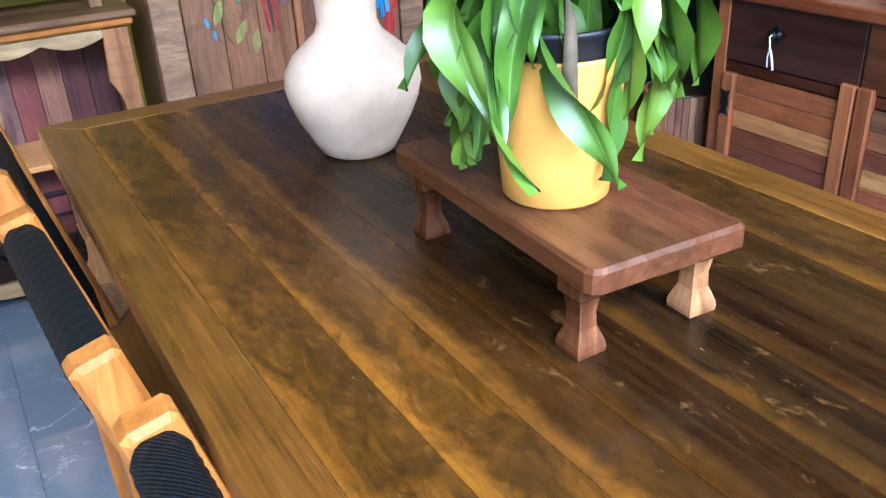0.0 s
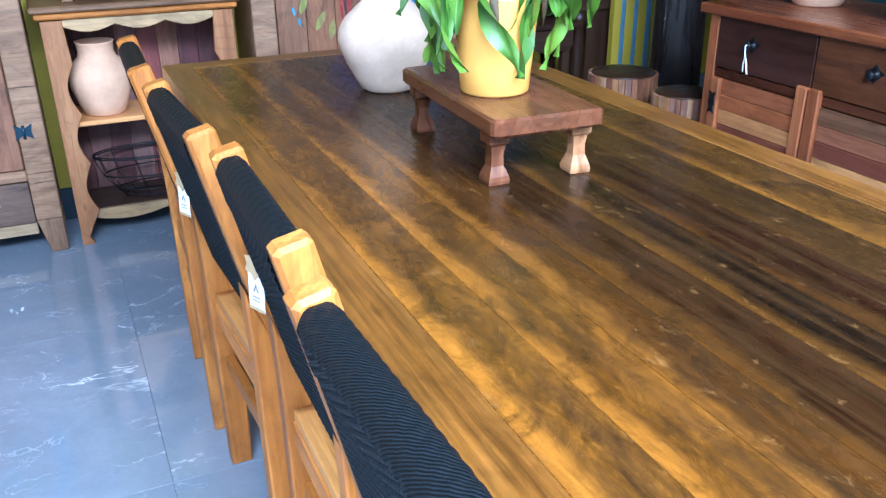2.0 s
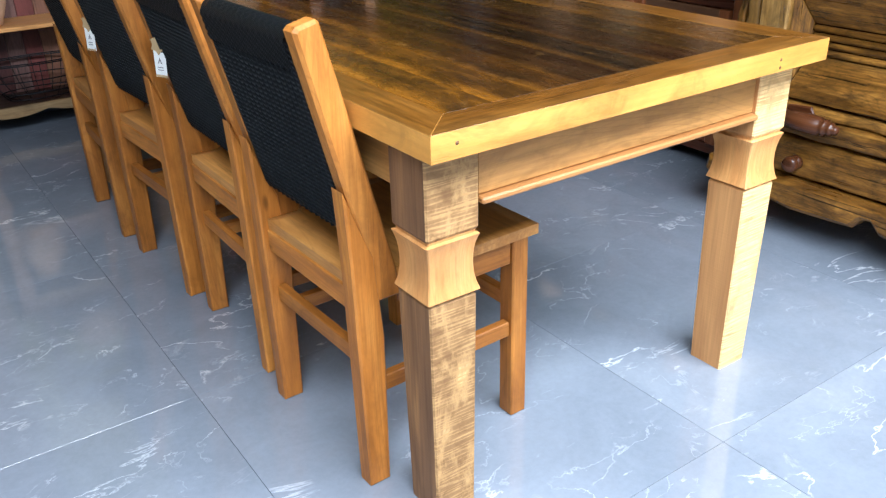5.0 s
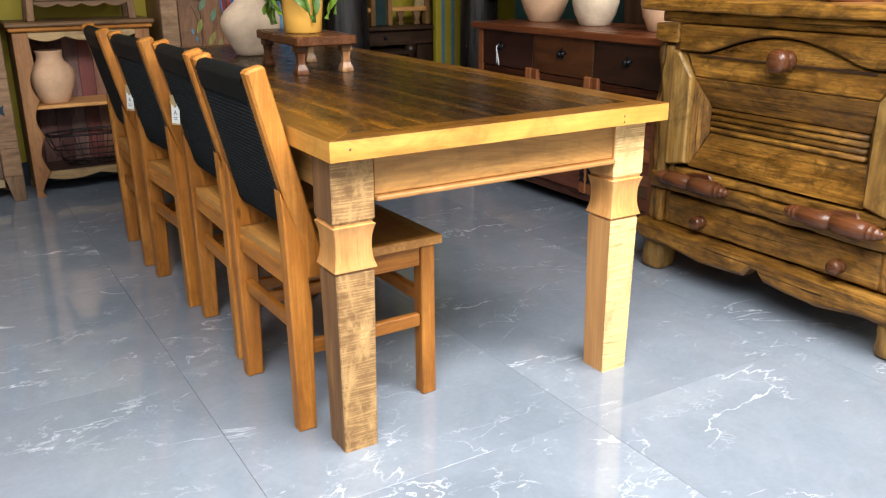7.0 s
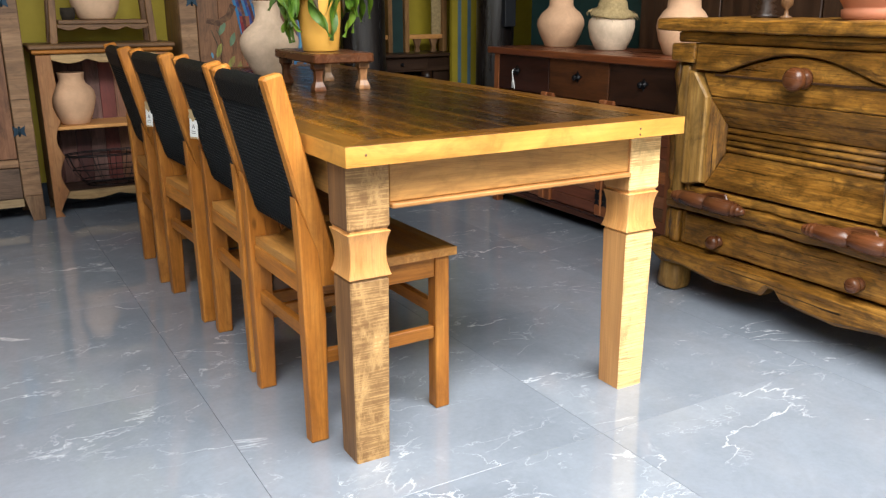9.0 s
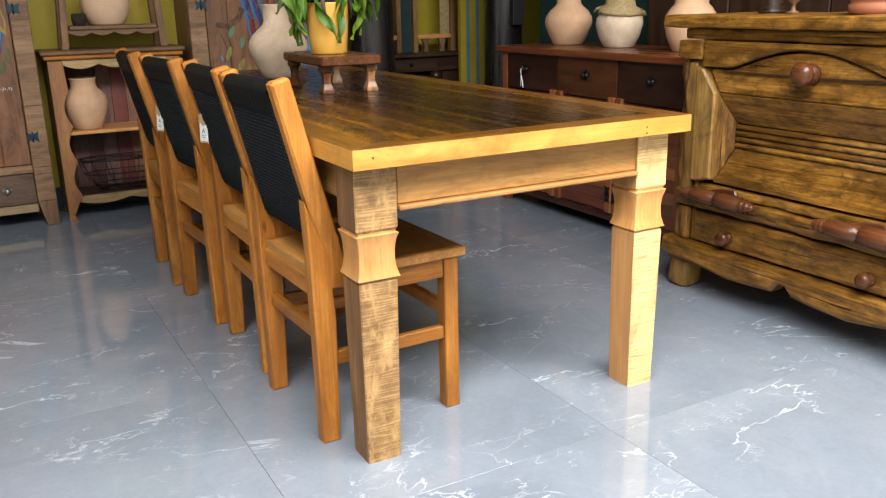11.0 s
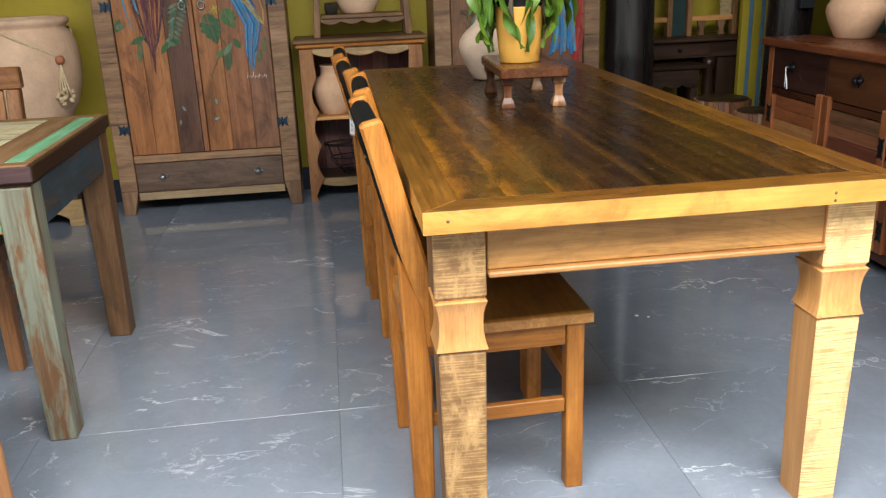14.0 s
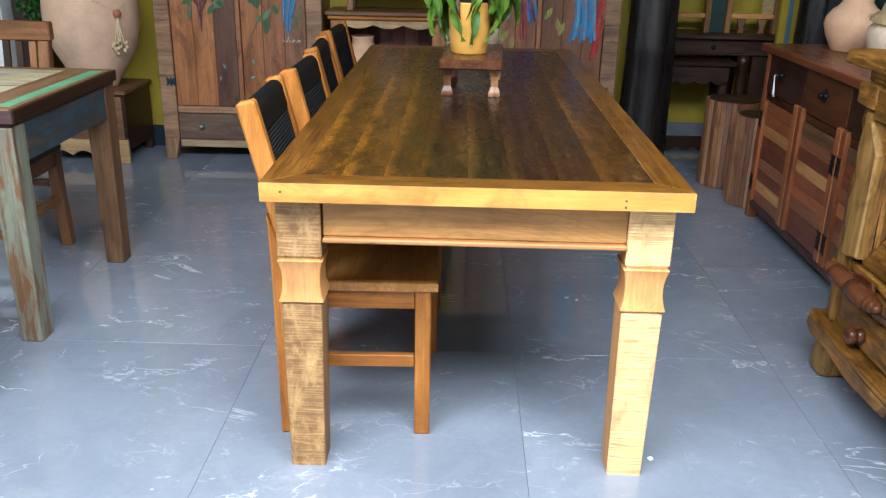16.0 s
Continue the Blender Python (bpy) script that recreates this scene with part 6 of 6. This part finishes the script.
for x0, x1, y0, y1, mt in ((TX, -0.012, 0.012, 0.06, brown("x")), (TX, -0.012, TY - 0.055, TY - 0.006, brown("x")), (-0.082, -0.03, 0.061, TY - 0.056, M_GREENPEEL), (-0.0295, -0.012, 0.061, TY - 0.056, brown("y")), (-0.175, -0.0825, 0.061, TY - 0.056, brown("y"))):
    block("border_board", (x0, y0, 0.752), (x1, y1, 0.7785), mt, t2, bev=0.002)
for i in range(4):
    a, c = -0.175 - 0.33 * i, -0.175 - 0.33 * i - 0.33
    block("top_board", (c + 0.045, 0.061, 0.752), (a - 0.001, TY - 0.056, 0.778), M_CREAMPEEL, t2, bev=0.002)
    block("cross_strip", (c, 0.061, 0.752), (c + 0.044, TY - 0.056, 0.777), brown("y"), t2, bev=0.002)
block("top_edge", (TX, 0.0, 0.735), (0.0, 0.0115, 0.776), wood("plum_edge_wood", (0.06, 0.03, 0.03), (0.1, 0.055, 0.055), (0.14, 0.08, 0.075), "x", 0.4), t2)
block("top_edge", (-0.0115, 0.012, 0.735), (0.0, TY - 0.0, 0.776), darkwood("y"), t2)
block("under_board", (TX + 0.01, 0.012, 0.722), (-0.012, TY - 0.006, 0.7515), darkwood("x"), t2)
block("front_apron", (TX + 0.1, 0.022, 0.60), (-0.104, 0.047, 0.7215), M_TEALORANGE, t2, "apron with teal and orange peeling paint")
block("side_apron", (-0.04, 0.104, 0.60), (-0.017, TY - 0.094, 0.7215), M_BLUEPEEL, t2, "apron with dark blue peeling paint")
block("rear_apron", (TX + 0.1, TY - 0.05, 0.60), (-0.104, TY - 0.028, 0.7215), brown("x"), t2)
for x, y, mt in ((-0.103, 0.012, M_SAGE), (-0.103, TY - 0.093, brown("z")), (TX + 0.01, 0.012, M_SAGE), (TX + 0.01, TY - 0.093, brown("z"))):
    b = bmesh.new()
    slab(b, [(x + 0.012, 0), (x + 0.083, 0), (x + 0.09, 0.7215), (x, 0.7215)], y, y + 0.085, "y", 0.004)
    part("leg", b, mt, t2)


def slat_chair(m, label, heavy=0.045):
    """Wooden chair with an upright slatted back; it faces +y."""
    ch = thing("slat_chair", label, "chair", m, "chairs at the patchwork table")
    w = 0.21
    wd = wood("chestnut_wood", (0.16, 0.065, 0.025), (0.30, 0.13, 0.05), (0.4, 0.2, 0.08), "z", 0.4, stain=0.4)
    wx = wood("chestnut_wood", (0.16, 0.065, 0.025), (0.30, 0.13, 0.05), (0.4, 0.2, 0.08), "x", 0.4, stain=0.4)
    wy = wood("chestnut_wood", (0.16, 0.065, 0.025), (0.30, 0.13, 0.05), (0.4, 0.2, 0.08), "y", 0.4, stain=0.4)
    for s in (-1, 1):
        a, c = sorted((s * w, s * (w - heavy)))
        part("rear_post", slab(bmesh.new(), [(-0.05, 0), (0.0, 0), (0.03, 0.25), (0.03, 0.45), (-0.04, 0.86), (-0.08, 0.86), (-0.02, 0.44), (-0.02, 0.25)], a, c, "x", 0.004), wd, ch)
        a, c = sorted((s * w, s * (w - 0.045)))
        part("front_leg", box(bmesh.new(), (a, 0.36, 0), (c, 0.405, 0.425), 0.003), wd, ch)
        part("side_stretcher", box(bmesh.new(), (a + 0.01, 0.032, 0.2), (c - 0.01, 0.359, 0.235), 0.002), wy, ch)
        part("side_apron", box(bmesh.new(), (a + 0.008, 0.032, 0.36), (c - 0.008, 0.359, 0.425), 0.002), wy, ch)
    part("seat", box(bmesh.new(), (-w - 0.01, -0.01, 0.4255), (w + 0.01, 0.42, 0.45), 0.006), darkwood("y"), ch, "dark wooden seat")
    part("top_rail", box(bmesh.new(), (-w - 0.006, -0.09, 0.8605), (w + 0.006, -0.045, 0.935), 0.005), wx, ch)
    part("lower_rail", box(bmesh.new(), (-w + heavy + 0.001, -0.035, 0.5), (w - heavy - 0.001, -0.01, 0.545), 0.003), wx, ch)
    for z in (0.17, 0.27):
        part("front_stretcher", box(bmesh.new(), (-w + 0.046, 0.37, z), (w - 0.046, 0.395, z + 0.03), 0.002), wx, ch)
        part("rear_stretcher", box(bmesh.new(), (-w + heavy + 0.001, -0.01, z), (w - heavy - 0.001, 0.015, z + 0.03), 0.002), wx, ch)
    for i in range(6):
        x = -w + heavy + 0.03 + (2 * w - 2 * heavy - 0.06) * i / 5
        part("slat", slab(bmesh.new(), [(-0.034, 0.545), (-0.019, 0.545), (-0.058, 0.86), (-0.073, 0.86)], x - 0.014, x + 0.014, "x", 0.002), wd if i in (0, 5) else darkwood("z"), ch)
    return ch


far_chair = slat_chair(pose(-1.43, 1.60, 0, 0, 0, 180), "chestnut wooden chair with dark upright slats facing the table")
near_chair = slat_chair(pose(-1.125, 0.19, 0, 0, 0, 24), "chestnut wooden chair pushed askew under the patchwork table", 0.085)

# ---- big jar on a low chest in the corner ----
low_chest = thing("low_chest", "low brown wooden chest with scalloped base", "chest", pose(-1.735, 2.955, 0))
part("body", box(bmesh.new(), (-0.27, 0.02, 0.07), (0.262, 0.43, 0.395), 0.004), darkwood("z"), low_chest)
part("lid", box(bmesh.new(), (-0.29, 0.0, 0.3955), (0.275, 0.44, 0.42), 0.005), brown("x"), low_chest)
part("front_panel", box(bmesh.new(), (-0.25, 0.008, 0.14), (0.245, 0.0195, 0.385), 0.003), brown("x"), low_chest)
pts = [(0.265, 0.138), (-0.272, 0.138), (-0.272, 0.0), (-0.2, 0.0)] + wavy(-0.2, 0.19, 0.055, 0.03, 3, 1) + [(0.19, 0.0), (0.265, 0.0)]
part("base_apron", slab(bmesh.new(), pts, 0.0, 0.0185, "y", 0.002), wood("pale_apron", (0.3, 0.18, 0.075), (0.42, 0.27, 0.12), (0.5, 0.34, 0.17), "x"), low_chest, "pale scalloped base board")
for x in (-0.26, 0.22):
    part("rear_foot", box(bmesh.new(), (x, 0.38, 0), (x + 0.04, 0.42, 0.069), 0.002), darkwood("z"), low_chest)

urn = thing("clay_urn", "large tan clay urn with knotted rope and bead", "urn", pose(-1.665, 3.12, 0.4205) @ Matrix.Diagonal((0.88, 0.88, 0.92, 1)))
part("body", turned(bmesh.new(), [(0.001, 0), (0.12, 0), (0.13, 0.02), (0.18, 0.1), (0.25, 0.22), (0.29, 0.36), (0.296, 0.46), (0.285, 0.54), (0.262, 0.6), (0.24, 0.622), (0.243, 0.635), (0.262, 0.648), (0.266, 0.668), (0.25, 0.68), (0.228, 0.676), (0.22, 0.64), (0.24, 0.58), (0.2, 0.5), (0.001, 0.48)], 56, wobble=0.03, cap=False), M_CLAY, urn)
A0 = radians(-38)
R_ = 0.262
part("neck_rope", tube(bmesh.new(), [((R_ + 0.03 * d) * math.cos(a), (R_ + 0.03 * d) * math.sin(a), 0.618 - 0.14 * d) for a in np.linspace(0, 2 * math.pi, 64, endpoint=False) for d in (max(0.0, 1 - abs(((a - A0 + math.pi) % (2 * math.pi)) - math.pi) / 1.0),)], 0.006, 6, True), M_ROPE, urn, "twisted natural rope")
bx_, by_ = 0.308 * math.cos(A0), 0.308 * math.sin(A0)
part("bead", turned(bmesh.new(), [(0.004, -0.024), (0.02, -0.018), (0.026, 0), (0.02, 0.018), (0.004, 0.024)], 18, "z", (bx_, by_, 0.462)), M_REDCLAY, urn, "red clay bead")
r = random.Random(4)
for i in range(4):
    part("tassel_cord", tube(bmesh.new(), [(bx_, by_, 0.44), (bx_ + 0.008 * (i - 1.5), by_ - 0.008, 0.38), (bx_ + 0.016 * (i - 1.5), by_ - 0.004, 0.31), (bx_ + 0.022 * (i - 1.5), by_ + 0.006, 0.265)], 0.0055, 6), M_ROPE, urn)
b = bmesh.new()
for i in range(16):
    c = (bx_ + r.uniform(-0.05, 0.05), by_ + r.uniform(-0.012, 0.012), r.uniform(0.225, 0.305))
    turned(b, [(0.003, -0.013), (0.012, -0.006), (0.012, 0.006), (0.003, 0.013)], 8, r.choice("xyz"), c, 0.3)
part("tassel_knots", b, M_ROPE, urn, "knotted rope tassel")

vine = thing("trailing_plant", "dark green trailing plant hanging beside the urn", "plant", pose(-1.915, 3.05, 0.42))
part("stem", tube(bmesh.new(), [(0.08, 0.02, 0.69), (0.02, 0.0, 0.67), (-0.04, -0.01, 0.56), (-0.06, -0.01, 0.4), (-0.05, 0, 0.001)], 0.006, 6), M_GREENVINE, vine)
small = leaf_mesh(0.075, 0.045, 9, 0.6, 0.0, 3)
small.materials.clear()
small.materials.append(M_GREENVINE)
for i in range(60):
    z = r.uniform(0.33, 0.69)
    part("leaf", small, None, vine, m=pose(-0.045 + r.uniform(-0.035, 0.03) + (0.06 if z > 0.64 else 0), r.uniform(-0.04, 0.03), z, r.uniform(-40, 40), r.uniform(-40, 40), r.uniform(0, 360)) @ Matrix.Scale(r.uniform(0.7, 1.2), 4))

white = thing("white_cupboard", "white-painted cupboard with a black latch", "cupboard", pose(-2.62, 3.12, 0))
part("body", box(bmesh.new(), (-0.45, 0.03, 0.08), (0.42, 0.29, 1.9), 0.004), M_WHITEPAINT, white)
for a, c in ((-0.44, -0.37), (-0.05, 0.02), (0.345, 0.415)):
    part("stile", box(bmesh.new(), (a, 0.008, 0.1), (c, 0.0295, 1.88), 0.004), M_WHITEPAINT, white)
for z in (0.1, 0.95, 1.78):
    for a, c in ((-0.369, -0.051), (0.021, 0.344)):
        part("rail", box(bmesh.new(), (a, 0.01, z), (c, 0.0295, z + 0.08), 0.004), M_WHITEPAINT, white)
b = box(bmesh.new(), (0.36, -0.002, 0.83), (0.4, 0.0075, 0.89), 0.003)
box(b, (0.31, -0.008, 0.853), (0.4, -0.0025, 0.866), 0.002)
part("latch", b, M_IRON, white, "black iron latch")
for x in (-0.44, 0.36):
    for y in (0.04, 0.24):
        part("foot", box(bmesh.new(), (x, y, 0), (x + 0.05, y + 0.045, 0.0795), 0.003), M_WHITEPAINT, white)
dpost = part("dark_board", box(bmesh.new(), (-2.16, 3.20, 0.0), (-1.98, 3.41, 2.3), 0.005), darkwood("z"))
tagged(dpost, "tall dark brown board standing against the wall", "board")


# ---- paper tags on two chairs ----
def price_tag(x, y, z, rx, rz):
    tg = thing("paper_tag", "white paper tag with a kraft star tied to the chair", "tag", pose(x, y, z, rx, 0, rz), "paper tags")
    part("card", box(bmesh.new(), (-0.019, -0.0008, -0.082), (0.019, 0.0008, 0.0), 0.0004), M_PAPER, tg)
    star = [((0.026 if i % 2 == 0 else 0.017) * math.sin(i * math.pi / 6), -0.006 + (0.024 if i % 2 == 0 else 0.017) * math.cos(i * math.pi / 6)) for i in range(12)]
    part("star", slab(bmesh.new(), star, -0.003, -0.0012, "y", 0), M_KRAFT, tg, "brown kraft paper star")
    part("logo_mark", slab(bmesh.new(), [(-0.007, -0.05), (-0.003, -0.05), (0, -0.042), (0.003, -0.05), (0.007, -0.05), (0, -0.036)], -0.0016, -0.0009, "y", 0), M_INK, tg, "small grey mark")
    for k in range(2):
        part("text_bar", box(bmesh.new(), (-0.009, -0.0016, -0.06 - 0.006 * k), (0.009, -0.0009, -0.058 - 0.006 * k), 0), M_INK, tg)
    part("foot_bar", box(bmesh.new(), (-0.0188, -0.0016, -0.0815), (0.0188, -0.0009, -0.0765), 0), M_KRAFT, tg)
    part("string", tube(bmesh.new(), [(0, -0.002, 0.004), (0.004, -0.003, 0.03), (0.012, 0.004, 0.045)], 0.001, 4), M_ROPE, tg)
    return tg


price_tag(-0.05, 1.05, 0.746, -3, -66)
price_tag(-0.081, 1.562, 0.724, -3, -66)


for x, y, r_ in ((0.976, 0.138, 0.009), (0.87, 1.19, 0.008), (0.905, 1.17, 0.006)):
    fl = part("paper_scrap", turned(bmesh.new(), [(r_, 0.0004), (r_ * 0.9, 0.0016)], 9, wobble=0.5), M_PAPER)
    fl.matrix_basis = pose(x, y, 0)
    tagged(fl, "tiny white paper scrap lying on the floor", "paper scrap", "paper scraps")


# ---- floor tiles ----
me_bm = box(bmesh.new(), (0, 0, -0.005), (T - 0.0009, T - 0.0009, 0.0), 0.0004)
tile_mesh = bpy.data.meshes.new("tile")
me_bm.to_mesh(tile_mesh)
me_bm.free()
tile_mesh.materials.append(M_MARBLE)
for i in range(-5, 4):
    for j in range(-5, 5):
        part("tile", tile_mesh, None, floor, m=pose(-0.196 + T * i, -0.115 + T * j, 0))
